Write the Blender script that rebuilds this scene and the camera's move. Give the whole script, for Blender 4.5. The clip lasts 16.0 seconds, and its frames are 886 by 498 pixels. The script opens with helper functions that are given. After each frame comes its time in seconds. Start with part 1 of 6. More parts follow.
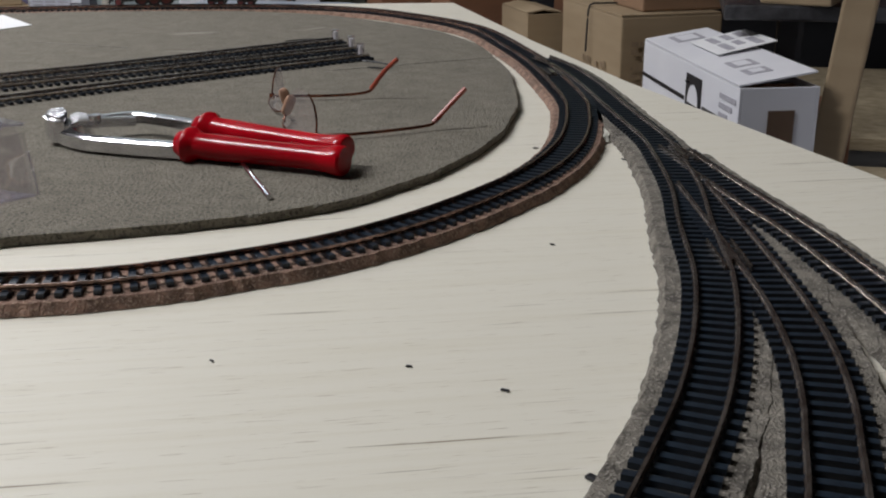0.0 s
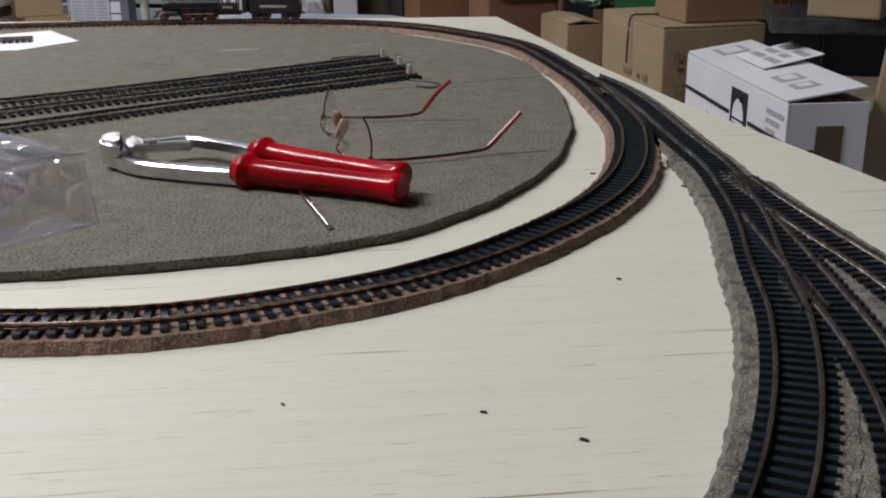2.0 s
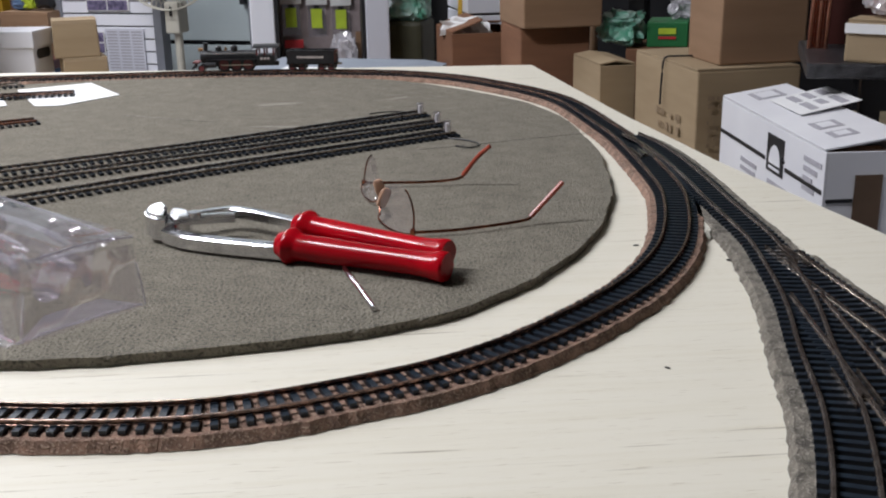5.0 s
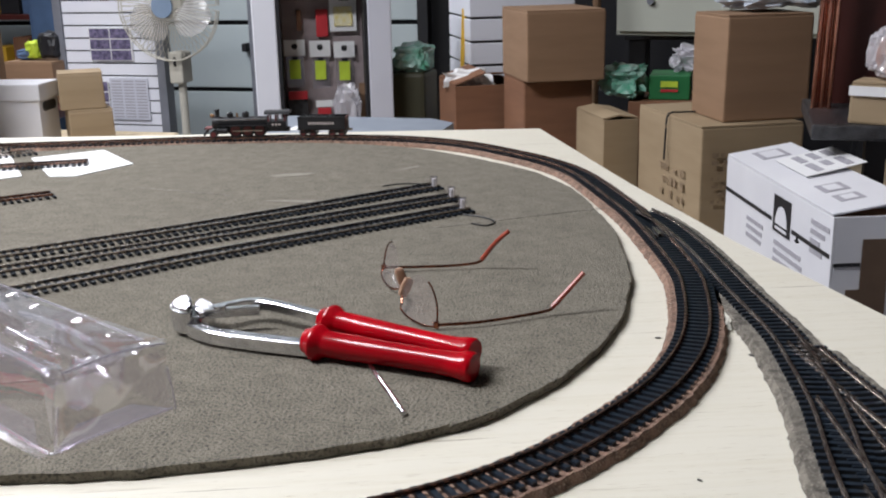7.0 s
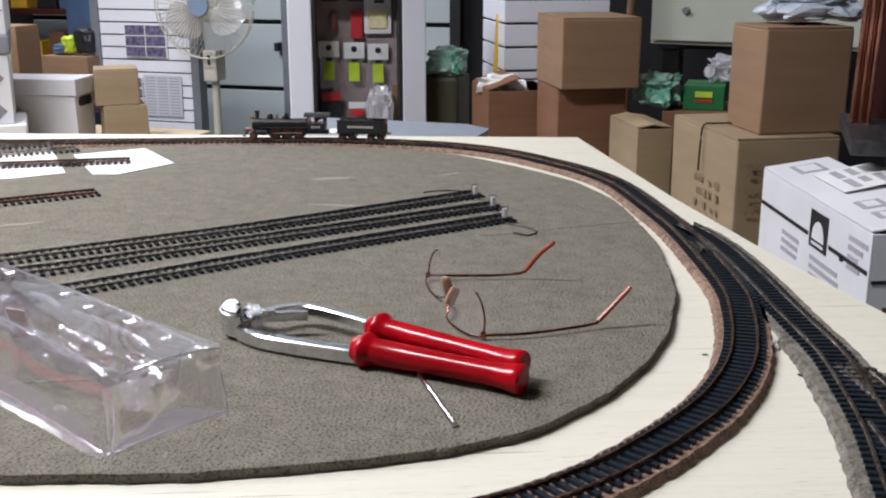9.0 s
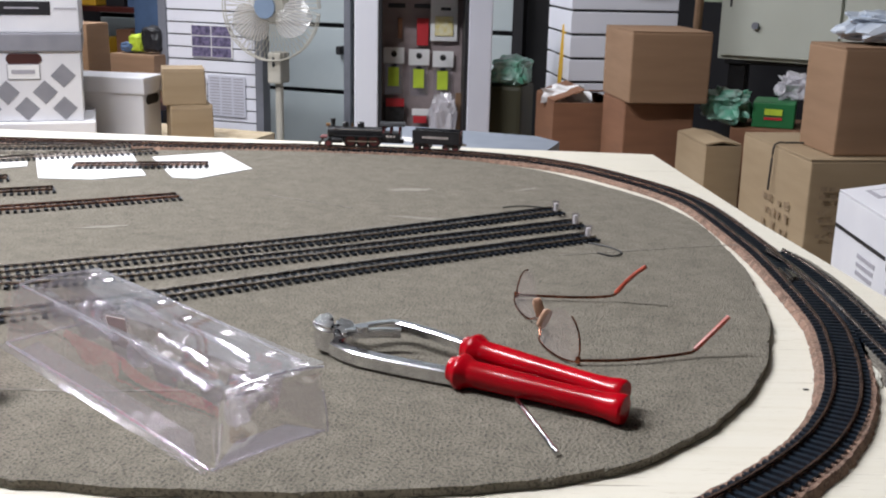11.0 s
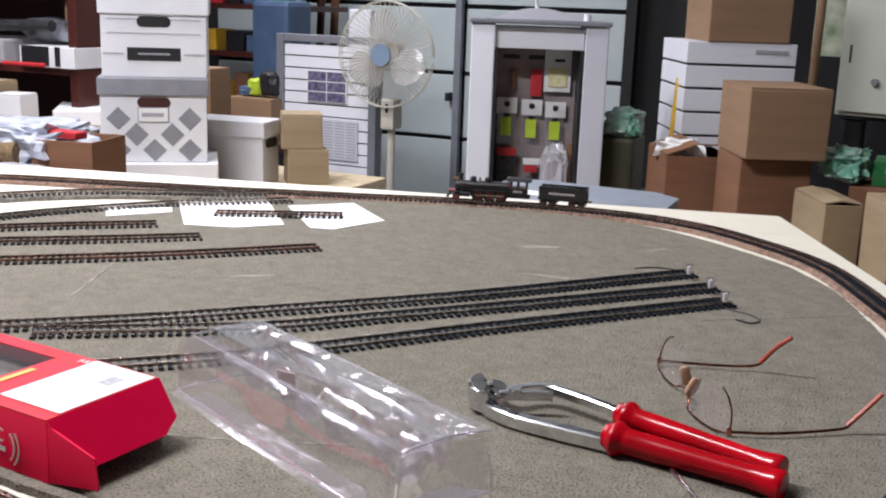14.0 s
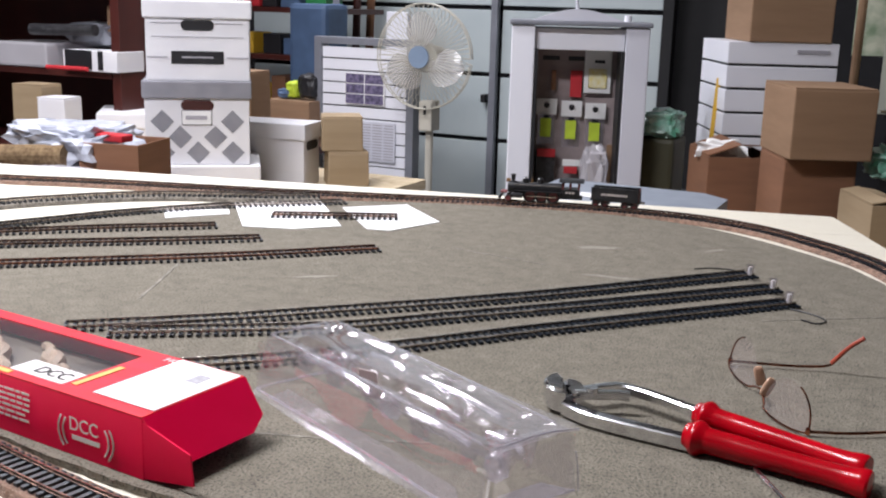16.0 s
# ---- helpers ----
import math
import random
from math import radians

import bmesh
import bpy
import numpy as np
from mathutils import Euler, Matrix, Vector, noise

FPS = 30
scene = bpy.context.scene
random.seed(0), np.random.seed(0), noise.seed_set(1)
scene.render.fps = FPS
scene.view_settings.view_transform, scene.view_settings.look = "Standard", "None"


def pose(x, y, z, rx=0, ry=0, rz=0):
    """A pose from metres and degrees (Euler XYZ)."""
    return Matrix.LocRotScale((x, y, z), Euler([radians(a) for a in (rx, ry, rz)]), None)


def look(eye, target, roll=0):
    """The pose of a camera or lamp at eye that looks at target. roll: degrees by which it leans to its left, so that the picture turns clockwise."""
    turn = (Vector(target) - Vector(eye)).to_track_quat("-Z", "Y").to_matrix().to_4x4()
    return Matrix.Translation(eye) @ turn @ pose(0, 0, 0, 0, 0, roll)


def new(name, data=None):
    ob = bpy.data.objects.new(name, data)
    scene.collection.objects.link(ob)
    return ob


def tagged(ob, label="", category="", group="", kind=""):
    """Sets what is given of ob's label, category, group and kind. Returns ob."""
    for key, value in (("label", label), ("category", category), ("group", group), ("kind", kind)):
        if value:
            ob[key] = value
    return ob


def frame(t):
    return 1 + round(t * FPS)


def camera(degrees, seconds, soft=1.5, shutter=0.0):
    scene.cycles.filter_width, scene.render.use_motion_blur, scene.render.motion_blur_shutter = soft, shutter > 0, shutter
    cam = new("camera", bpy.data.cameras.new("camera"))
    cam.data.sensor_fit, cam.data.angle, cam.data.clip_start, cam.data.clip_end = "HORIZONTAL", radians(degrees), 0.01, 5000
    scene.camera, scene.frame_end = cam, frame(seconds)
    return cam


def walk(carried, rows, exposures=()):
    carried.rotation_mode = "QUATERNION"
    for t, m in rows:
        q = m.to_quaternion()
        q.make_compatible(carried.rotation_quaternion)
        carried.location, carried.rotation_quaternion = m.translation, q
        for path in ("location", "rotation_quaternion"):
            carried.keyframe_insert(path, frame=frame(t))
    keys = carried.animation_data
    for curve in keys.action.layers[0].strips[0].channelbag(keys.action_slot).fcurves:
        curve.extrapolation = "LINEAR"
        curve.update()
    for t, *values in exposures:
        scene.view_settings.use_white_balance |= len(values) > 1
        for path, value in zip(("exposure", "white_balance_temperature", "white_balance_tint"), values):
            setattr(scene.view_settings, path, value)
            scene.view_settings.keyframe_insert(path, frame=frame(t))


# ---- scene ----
cam = camera(45.0, 16.0, soft=2.1)
TOP = 0.85  # height of the layout board
PATH = [  # seconds, eye, target, roll, above the board's top
    (0.0, (0.0990, 0.2595, 0.1680), (-0.5040, 3.0270, -0.8220), -0.3),
    (0.5, (0.0975, 0.2610, 0.1710), (-0.5160, 3.0300, -0.8100), -0.3),
    (1.0, (0.0945, 0.2625, 0.1710), (-0.5325, 3.0300, -0.7995), -0.5),
    (1.5, (0.0885, 0.2640, 0.1755), (-0.5475, 3.0255, -0.8130), -0.4),
    (2.0, (0.0810, 0.2670, 0.1785), (-0.6060, 3.0180, -0.7965), -0.6),
    (2.5, (0.0750, 0.2655, 0.1830), (-0.6465, 3.0120, -0.7845), -0.9),
    (3.0, (0.0735, 0.2670, 0.1830), (-0.6735, 3.0090, -0.7755), -0.9),
    (5.5, (0.0690, 0.2745, 0.2235), (-0.7050, 3.0435, -0.6330), -1.0),
    (6.0, (0.0660, 0.2685, 0.2385), (-0.7065, 3.0540, -0.5655), -1.0),
    (6.5, (0.0600, 0.2745, 0.2385), (-0.7110, 3.0630, -0.5565), -1.1),
    (7.0, (0.0540, 0.2745, 0.2430), (-0.7155, 3.0600, -0.5625), -1.2),
    (7.5, (0.0510, 0.2730, 0.2445), (-0.7260, 3.0570, -0.5595), -0.9),
    (8.0, (0.0465, 0.2715, 0.2460), (-0.7440, 3.0525, -0.5565), -0.6),
    (8.5, (0.0435, 0.2715, 0.2475), (-0.7635, 3.0465, -0.5550), -0.5),
    (9.0, (0.0375, 0.2685, 0.2490), (-0.7920, 3.0390, -0.5505), -0.0),
    (11.5, (-0.0045, 0.2655, 0.2610), (-0.9780, 2.9940, -0.5175), 1.6),
    (12.0, (-0.0120, 0.2580, 0.2655), (-1.0080, 2.9850, -0.4920), 1.8),
    (12.5, (-0.0210, 0.2535, 0.2670), (-1.0905, 2.9580, -0.4725), 1.6),
    (13.0, (-0.0240, 0.2460, 0.2715), (-1.1625, 2.9250, -0.4560), 1.5),
    (13.5, (-0.0255, 0.2400, 0.2745), (-1.2090, 2.9055, -0.4305), 1.6),
    (14.0, (-0.0300, 0.2340, 0.2760), (-1.2360, 2.8935, -0.4050), 2.0),
    (14.5, (-0.0360, 0.2235, 0.2775), (-1.2675, 2.8770, -0.3900), 2.6),
    (15.0, (-0.0435, 0.2130, 0.2790), (-1.2945, 2.8545, -0.3960), 1.7),
    (15.5, (-0.0480, 0.2190, 0.2760), (-1.3005, 2.8590, -0.4035), 1.6),
    (16.0, (-0.0570, 0.2130, 0.2760), (-1.3350, 2.8410, -0.4035), 1.6),
]
EXPOSURES = ((0.0, -0.76, 6500, 10), (3.0, -0.68, 6500, 10), (5.5, -0.32, 6400, 11), (9.0, -0.12, 6400, 11), (12.0, -0.05, 6450, 12), (16.0, -0.05, 6500, 14))
walk(cam, [(t, pose(0, 0, TOP) @ look(eye, target, roll)) for t, eye, target, roll in PATH], EXPOSURES)

# ---- light ----
world = bpy.data.worlds.new("room_air")
scene.world = world
world.use_nodes = True
world.node_tree.nodes["Background"].inputs[0].default_value = (0.75, 0.8, 0.9, 1)
world.node_tree.nodes["Background"].inputs[1].default_value = 0.02


def tube_lamp(x, y, z, length, width, watts, turn):
    data = bpy.data.lights.new("tube_lamp", "AREA")
    data.shape, data.size, data.size_y, data.energy = "RECTANGLE", length, width, watts
    data.color = (0.945, 0.955, 1.0)
    new("tube_lamp", data).matrix_world = pose(x, y, z, 0, 0, turn)


LAMPS = ((-1.50, 0.60, 29.0), (-2.2, 2.0, 15.5), (-2.5, 3.6, 11.0))
for x, y, w in LAMPS:
    tube_lamp(x, y, 2.66, 1.2, 0.22, w * 3.2, 15)


# ---- materials ----
def material(name, base, second=None, scale=40.0, rough=0.6, metal=0.0, bump=0.0, stretch=(1, 1, 1), turn=0.0, detail=6.0, mix=(0.35, 0.65), coat=0.0, speck=None):
    """Two colours mixed by noise at object scale, a fine grain, and relief."""
    m = bpy.data.materials.new(name)
    m.use_nodes = True
    nt = m.node_tree
    b = nt.nodes["Principled BSDF"]
    b.inputs["Roughness"].default_value, b.inputs["Metallic"].default_value = rough, metal
    b.inputs["Coat Weight"].default_value = coat
    second = second or tuple(c * 0.8 for c in base)
    co = nt.nodes.new("ShaderNodeTexCoord")
    mp = nt.nodes.new("ShaderNodeMapping")
    mp.vector_type = "TEXTURE"
    mp.inputs["Scale"].default_value, mp.inputs["Rotation"].default_value = tuple(1 / k for k in stretch), (0, 0, radians(turn))
    nt.links.new(co.outputs["Object"], mp.inputs["Vector"])
    big = nt.nodes.new("ShaderNodeTexNoise")
    big.inputs["Scale"].default_value, big.inputs["Detail"].default_value = scale, detail
    nt.links.new(mp.outputs[0], big.inputs["Vector"])
    ramp = nt.nodes.new("ShaderNodeValToRGB")
    ramp.color_ramp.elements[0].position, ramp.color_ramp.elements[1].position = mix
    ramp.color_ramp.elements[0].color, ramp.color_ramp.elements[1].color = (*second, 1), (*base, 1)
    nt.links.new(big.outputs["Fac"], ramp.inputs["Fac"])
    out = ramp.outputs["Color"]
    fine = nt.nodes.new("ShaderNodeTexNoise")
    fine.inputs["Scale"].default_value, fine.inputs["Detail"].default_value = scale * 7, 3
    nt.links.new(mp.outputs[0], fine.inputs["Vector"])
    if speck:
        r2 = nt.nodes.new("ShaderNodeValToRGB")
        r2.color_ramp.elements[0].position, r2.color_ramp.elements[1].position = speck[1], speck[2]
        r2.color_ramp.elements[0].color, r2.color_ramp.elements[1].color = (0, 0, 0, 1), (1, 1, 1, 1)
        nt.links.new(fine.outputs["Fac"], r2.inputs["Fac"])
        mx = nt.nodes.new("ShaderNodeMix")
        mx.data_type = "RGBA"
        nt.links.new(r2.outputs["Color"], mx.inputs["Factor"])
        nt.links.new(out, mx.inputs["A"])
        mx.inputs["B"].default_value = (*speck[0], 1)
        out = mx.outputs["Result"]
    nt.links.new(out, b.inputs["Base Color"])
    if bump:
        bp = nt.nodes.new("ShaderNodeBump")
        bp.inputs["Strength"].default_value, bp.inputs["Distance"].default_value = bump, 0.002
        nt.links.new(fine.outputs["Fac"], bp.inputs["Height"])
        nt.links.new(bp.outputs["Normal"], b.inputs["Normal"])
    return m


def clear_plastic(name, tint=(0.97, 0.96, 1.0), rough=0.05, opaque=0.12, ior=1.62):
    """Thin clear sheet: mostly let through, the rest glossy."""
    m = bpy.data.materials.new(name)
    m.use_nodes = True
    nt = m.node_tree
    nt.nodes.remove(nt.nodes["Principled BSDF"])
    out = nt.nodes["Material Output"]
    clear = nt.nodes.new("ShaderNodeBsdfTransparent")
    clear.inputs[0].default_value = (*tint, 1)
    gloss = nt.nodes.new("ShaderNodeBsdfGlossy")
    gloss.inputs["Roughness"].default_value = rough
    haze = nt.nodes.new("ShaderNodeBsdfDiffuse")
    haze.inputs[0].default_value = (0.85, 0.83, 0.88, 1)
    # a thin sheet mirrors alike from both sides
    edge = nt.nodes.new("ShaderNodeLayerWeight")
    edge.inputs["Blend"].default_value = 0.5
    power, fres = nt.nodes.new("ShaderNodeMath"), nt.nodes.new("ShaderNodeMath")
    power.operation, fres.operation = "POWER", "MULTIPLY_ADD"
    power.inputs[1].default_value = 5.0
    least = min(0.5, 2 * ((ior - 1) / (ior + 1)) ** 2)
    fres.inputs[1].default_value, fres.inputs[2].default_value = 0.85 - least, least
    nt.links.new(edge.outputs["Facing"], power.inputs[0])
    nt.links.new(power.outputs[0], fres.inputs[0])
    a = nt.nodes.new("ShaderNodeMixShader")
    a.inputs[0].default_value = opaque
    nt.links.new(clear.outputs[0], a.inputs[1])
    nt.links.new(haze.outputs[0], a.inputs[2])
    b = nt.nodes.new("ShaderNodeMixShader")
    nt.links.new(fres.outputs[0], b.inputs[0])
    nt.links.new(a.outputs[0], b.inputs[1])
    nt.links.new(gloss.outputs[0], b.inputs[2])
    nt.links.new(b.outputs[0], out.inputs[0])
    return m


PLY = material("pale_plywood", (0.70, 0.665, 0.57), (0.665, 0.625, 0.52), 9.0, 0.5, stretch=(1, 26, 1), turn=20, mix=(0.30, 0.55), bump=0.06, speck=((0.42, 0.36, 0.27), 0.655, 0.72))


def grain_lines(m, ink, scale, stretch, turn, low, high):
    """Sparse long lines of grain laid over a material's colour."""
    nt = m.node_tree
    b = nt.nodes["Principled BSDF"]
    was = b.inputs["Base Color"].links[0].from_socket
    co, mp, nz = nt.nodes.new("ShaderNodeTexCoord"), nt.nodes.new("ShaderNodeMapping"), nt.nodes.new("ShaderNodeTexNoise")
    mp.vector_type = "TEXTURE"
    mp.inputs["Scale"].default_value, mp.inputs["Rotation"].default_value = tuple(1 / k for k in stretch), (0, 0, radians(turn))
    nz.inputs["Scale"].default_value, nz.inputs["Detail"].default_value, nz.inputs["Roughness"].default_value = scale, 4.0, 0.6
    ramp, mx = nt.nodes.new("ShaderNodeValToRGB"), nt.nodes.new("ShaderNodeMix")
    ramp.color_ramp.elements[0].position, ramp.color_ramp.elements[1].position = low, high
    ramp.color_ramp.elements[0].color, ramp.color_ramp.elements[1].color = (0, 0, 0, 1), (1, 1, 1, 1)
    mx.data_type = "RGBA"
    mx.inputs["B"].default_value = (*ink, 1)
    nt.links.new(co.outputs["Object"], mp.inputs["Vector"])
    nt.links.new(mp.outputs[0], nz.inputs["Vector"])
    nt.links.new(nz.outputs["Fac"], ramp.inputs["Fac"])
    nt.links.new(ramp.outputs["Color"], mx.inputs["Factor"])
    nt.links.new(was, mx.inputs["A"])
    nt.links.new(mx.outputs["Result"], b.inputs["Base Color"])


grain_lines(PLY, (0.26, 0.215, 0.15), 7.0, (1, 55, 1), 20, 0.645, 0.71)
PLY_EDGE = material("plywood_edge", (0.60, 0.50, 0.34), (0.42, 0.33, 0.21), 30, 0.7, stretch=(1, 1, 12))
SHEET = material("grey_cork_sheet", (0.212, 0.191, 0.150), (0.152, 0.136, 0.105), 75, 0.95, bump=1.0, detail=9.0, mix=(0.3, 0.7), speck=((0.06, 0.055, 0.044), 0.50, 0.68))
CORK = material("cork_roadbed", (0.34, 0.205, 0.148), (0.14, 0.085, 0.062), 130, 0.95, bump=1.0, speck=((0.46, 0.34, 0.26), 0.52, 0.70))
CORK_GREY = material("grey_roadbed", (0.235, 0.212, 0.175), (0.085, 0.075, 0.062), 130, 0.95, bump=1.0, speck=((0.42, 0.38, 0.33), 0.54, 0.72))
TIE = material("black_tie_plastic", (0.013, 0.022, 0.034), (0.006, 0.010, 0.017), 300, 0.42)
# weathered brown, with a coppery gleam painted into the base colour
RAIL_BROWN = material("weathered_gleam_rail", (0.40, 0.255, 0.20), (0.12, 0.082, 0.068), 120, 0.25, 0.85)
RAIL_WORN = material("grey_brown_rail", (0.46, 0.40, 0.36), (0.20, 0.15, 0.13), 110, 0.25, 0.9)
# rail metal tinted reddish to paint in a warm reflection
RAIL_RED_GLINT = material("red_glint_rail", (0.58, 0.30, 0.22), (0.20, 0.11, 0.085), 40, 0.22, 0.9)
RAIL_STEEL = material("worn_rail", (0.62, 0.56, 0.51), (0.34, 0.28, 0.24), 120, 0.24, 0.95)
RED_GRIP = material("red_grip", (0.52, 0.0015, 0.010), (0.30, 0.001, 0.006), 28, 0.2)
RED_GRIP.node_tree.nodes["Principled BSDF"].inputs["Specular IOR Level"].default_value = 0.3
CHROME = material("chromed_steel", (0.86, 0.86, 0.88), (0.60, 0.60, 0.63), 90, 0.16, 1.0, bump=0.10)
COPPER_WIRE = material("bronze_wire", (0.50, 0.19, 0.11), (0.16, 0.06, 0.04), 120, 0.2, 0.95)
LENS = clear_plastic("rose_lens", (0.95, 0.89, 0.88), 0.04, 0.05, 1.0)
PAD = material("peach_silicone", (0.60, 0.38, 0.27), (0.50, 0.30, 0.20), 60, 0.25)
CLEAR = clear_plastic("clear_packaging", (0.955, 0.935, 0.965), 0.06, 0.06, 1.9)
# clear plastic whitened with haze so that edges read as highlights
CLEAR_EDGE = clear_plastic("clear_edge_highlight", (0.93, 0.91, 0.95), 0.06, 0.22, 2.2)
CLEAR_SEAM = clear_plastic("clear_seam", (0.95, 0.93, 0.96), 0.06, 0.05)
FILM = clear_plastic("clear_film", (0.93, 0.93, 0.95), 0.15, 0.45)
PAPER = material("white_paper", (0.80, 0.80, 0.80), (0.74, 0.74, 0.75), 10, 0.85)
RED_CARD = material("red_card", (0.93, 0.003, 0.075), (0.88, 0.002, 0.06), 20, 0.5)
RED_CARD.node_tree.nodes["Principled BSDF"].inputs["Specular IOR Level"].default_value = 0.15
FAN_BLADE = clear_plastic("smoky_blade", (0.9, 0.9, 0.86), 0.25, 0.26)
RED_DULL = material("red_card_print", (0.66, 0.010, 0.035), (0.52, 0.008, 0.02), 60, 0.5)
RED_DULL.node_tree.nodes["Principled BSDF"].inputs["Specular IOR Level"].default_value = 0.2
WINDOW = clear_plastic("creased_window", (0.97, 0.96, 0.96), 0.03, 0.03, 1.10)
WHITE_CARD = material("white_card", (0.76, 0.76, 0.79), (0.68, 0.68, 0.72), 6, 0.6)
WHITE_PRINT = material("white_print", (0.8, 0.75, 0.75), None, 6, 0.6)
GREY_CARD = material("grey_card", (0.26, 0.26, 0.29), (0.22, 0.22, 0.25), 20, 0.7)
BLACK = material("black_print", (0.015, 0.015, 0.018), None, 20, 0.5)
GOLD = material("gold_print", (0.70, 0.42, 0.08), None, 20, 0.4)
KRAFT = material("brown_cardboard", (0.29, 0.178, 0.105), (0.245, 0.148, 0.085), 5, 0.8, bump=0.05, stretch=(1, 1, 6))
KRAFT_DARK = material("dark_brown_cardboard", (0.23, 0.108, 0.057), (0.185, 0.085, 0.045), 5, 0.8, bump=0.05, stretch=(1, 1, 6))
KRAFT_TAN = material("tan_cardboard", (0.35, 0.262, 0.162), (0.30, 0.22, 0.132), 5, 0.8, bump=0.05, stretch=(1, 1, 6))
TAPE = material("parcel_tape", (0.33, 0.19, 0.10), None, 20, 0.3)
BROWN_INK = material("brown_ink", (0.13, 0.08, 0.05), None, 20, 0.8)
FADED_INK = material("faded_brown_ink", (0.22, 0.155, 0.095), (0.30, 0.22, 0.14), 60, 0.8)
GREY_INK = material("grey_ink", (0.32, 0.31, 0.35), (0.42, 0.41, 0.45), 300, 0.8)
LOCO = material("black_enamel", (0.018, 0.018, 0.021), (0.010, 0.010, 0.012), 80, 0.38)
LOCO_RED = material("dull_red_enamel", (0.16, 0.035, 0.035), (0.10, 0.02, 0.02), 80, 0.45)
LOCO_WHITE = material("white_lettering", (0.62, 0.55, 0.52), None, 80, 0.5)
BRASS = material("brass_fitting", (0.45, 0.26, 0.12), None, 80, 0.3, 0.9)
LAMINATE = material("white_laminate", (0.80, 0.81, 0.87), (0.76, 0.77, 0.84), 3, 0.4)
# darker copy of the white laminate, shade put into its colour
LAMINATE_SHADE = material("shaded_white_laminate", (0.60, 0.61, 0.68), (0.55, 0.56, 0.63), 3, 0.4)
GREY_METAL = material("grey_painted_steel", (0.24, 0.25, 0.29), (0.20, 0.21, 0.24), 12, 0.45, 0.2)
PEGBOARD = material("taupe_pegboard", (0.34, 0.28, 0.28), (0.28, 0.23, 0.23), 40, 0.8)
GARAGE = material("pale_garage_panel", (0.47, 0.53, 0.54), (0.42, 0.48, 0.50), 4, 0.5)
DARK = material("dark_gap", (0.012, 0.012, 0.014), None, 10, 0.8)
FAN_WHITE = material("ivory_fan_plastic", (0.52, 0.50, 0.43), (0.46, 0.44, 0.38), 10, 0.5)
FAN_BLUE = material("blue_fan_hub", (0.22, 0.30, 0.42), None, 10, 0.4)
LIME = material("lime_ticket", (0.55, 0.72, 0.05), None, 20, 0.6)
RED_GOODS = material("red_goods", (0.55, 0.03, 0.04), None, 20, 0.5)
GREEN_GOODS = material("green_goods", (0.02, 0.20, 0.06), (0.015, 0.15, 0.045), 12, 0.5)
GREEN_BAG = material("green_bag", (0.10, 0.36, 0.24), (0.36, 0.50, 0.45), 30, 0.3)
OLIVE = material("olive_bin", (0.045, 0.042, 0.018), None, 12, 0.6)
YELLOW = material("yellow_stick", (0.75, 0.45, 0.04), None, 12, 0.5)
PURPLE_PRINT = material("violet_photo_print", (0.20, 0.17, 0.29), (0.05, 0.045, 0.09), 70, 0.6)
WOOD_DARK = material("dark_mahogany", (0.075, 0.018, 0.014), (0.05, 0.012, 0.010), 8, 0.4, stretch=(1, 1, 0.1))
CREAM = material("cream_cabinet", (0.55, 0.57, 0.50), (0.50, 0.52, 0.45), 3, 0.5)
BLUE_GREY = material("blue_grey_table", (0.25, 0.28, 0.33), (0.21, 0.24, 0.29), 20, 0.45)
WALL = material("dark_shop_wall", (0.030, 0.030, 0.034), (0.018, 0.018, 0.022), 3, 0.9)
WALL_PALE = material("pale_shop_wall", (0.26, 0.26, 0.26), (0.2, 0.2, 0.2), 3, 0.9)
CEIL = material("ceiling_paint", (0.50, 0.50, 0.48), (0.44, 0.44, 0.42), 2, 0.9)
CONCRETE = material("concrete_floor", (0.22, 0.21, 0.20), (0.16, 0.155, 0.15), 4, 0.75, bump=0.1)
COPPER = material("copper_rod", (0.80, 0.40, 0.30), (0.55, 0.25, 0.18), 20, 0.16, 1.0)
BLACK_WRAP = material("black_stretch_film", (0.012, 0.012, 0.014), (0.05, 0.05, 0.055), 60, 0.3, bump=1.0)
BLUE_PLASTIC = material("blue_plastic", (0.07, 0.12, 0.22), None, 12, 0.5)


# ---- building helpers ----
def part(name, bm, mat, parent=None, label="", smooth=False, m=None):
    me = bpy.data.meshes.new(name)
    bmesh.ops.recalc_face_normals(bm, faces=bm.faces)
    bm.to_mesh(me)
    bm.free()
    me.materials.append(mat)
    if smooth:
        for p in me.polygons:
            p.use_smooth = True
        me.set_sharp_from_angle(angle=radians(40))
    ob = new(name, me)
    if parent is not None:
        ob.parent = parent
    if m is not None:
        ob.matrix_basis = m
    if label:
        ob["label"] = label
    return ob


def thing(name, m, label, category, group="", kind=""):
    ob = new(name)
    ob.empty_display_size = 0.05
    ob.matrix_basis = m
    return tagged(ob, label, category, group, kind)


def box(lo, hi, bevel=0.0, bm=None, m=None):
    bm = bm or bmesh.new()
    t = Matrix.Translation([(a + b) / 2 for a, b in zip(lo, hi)]) @ Matrix.Diagonal([max(b - a, 1e-5) for a, b in zip(lo, hi)] + [1])
    made = bmesh.ops.create_cube(bm, size=1, matrix=(m @ t) if m is not None else t)
    if bevel:
        edges = list({e for v in made["verts"] for e in v.link_edges})
        bmesh.ops.bevel(bm, geom=edges, offset=bevel, segments=2, affect="EDGES", profile=0.6)
    return bm


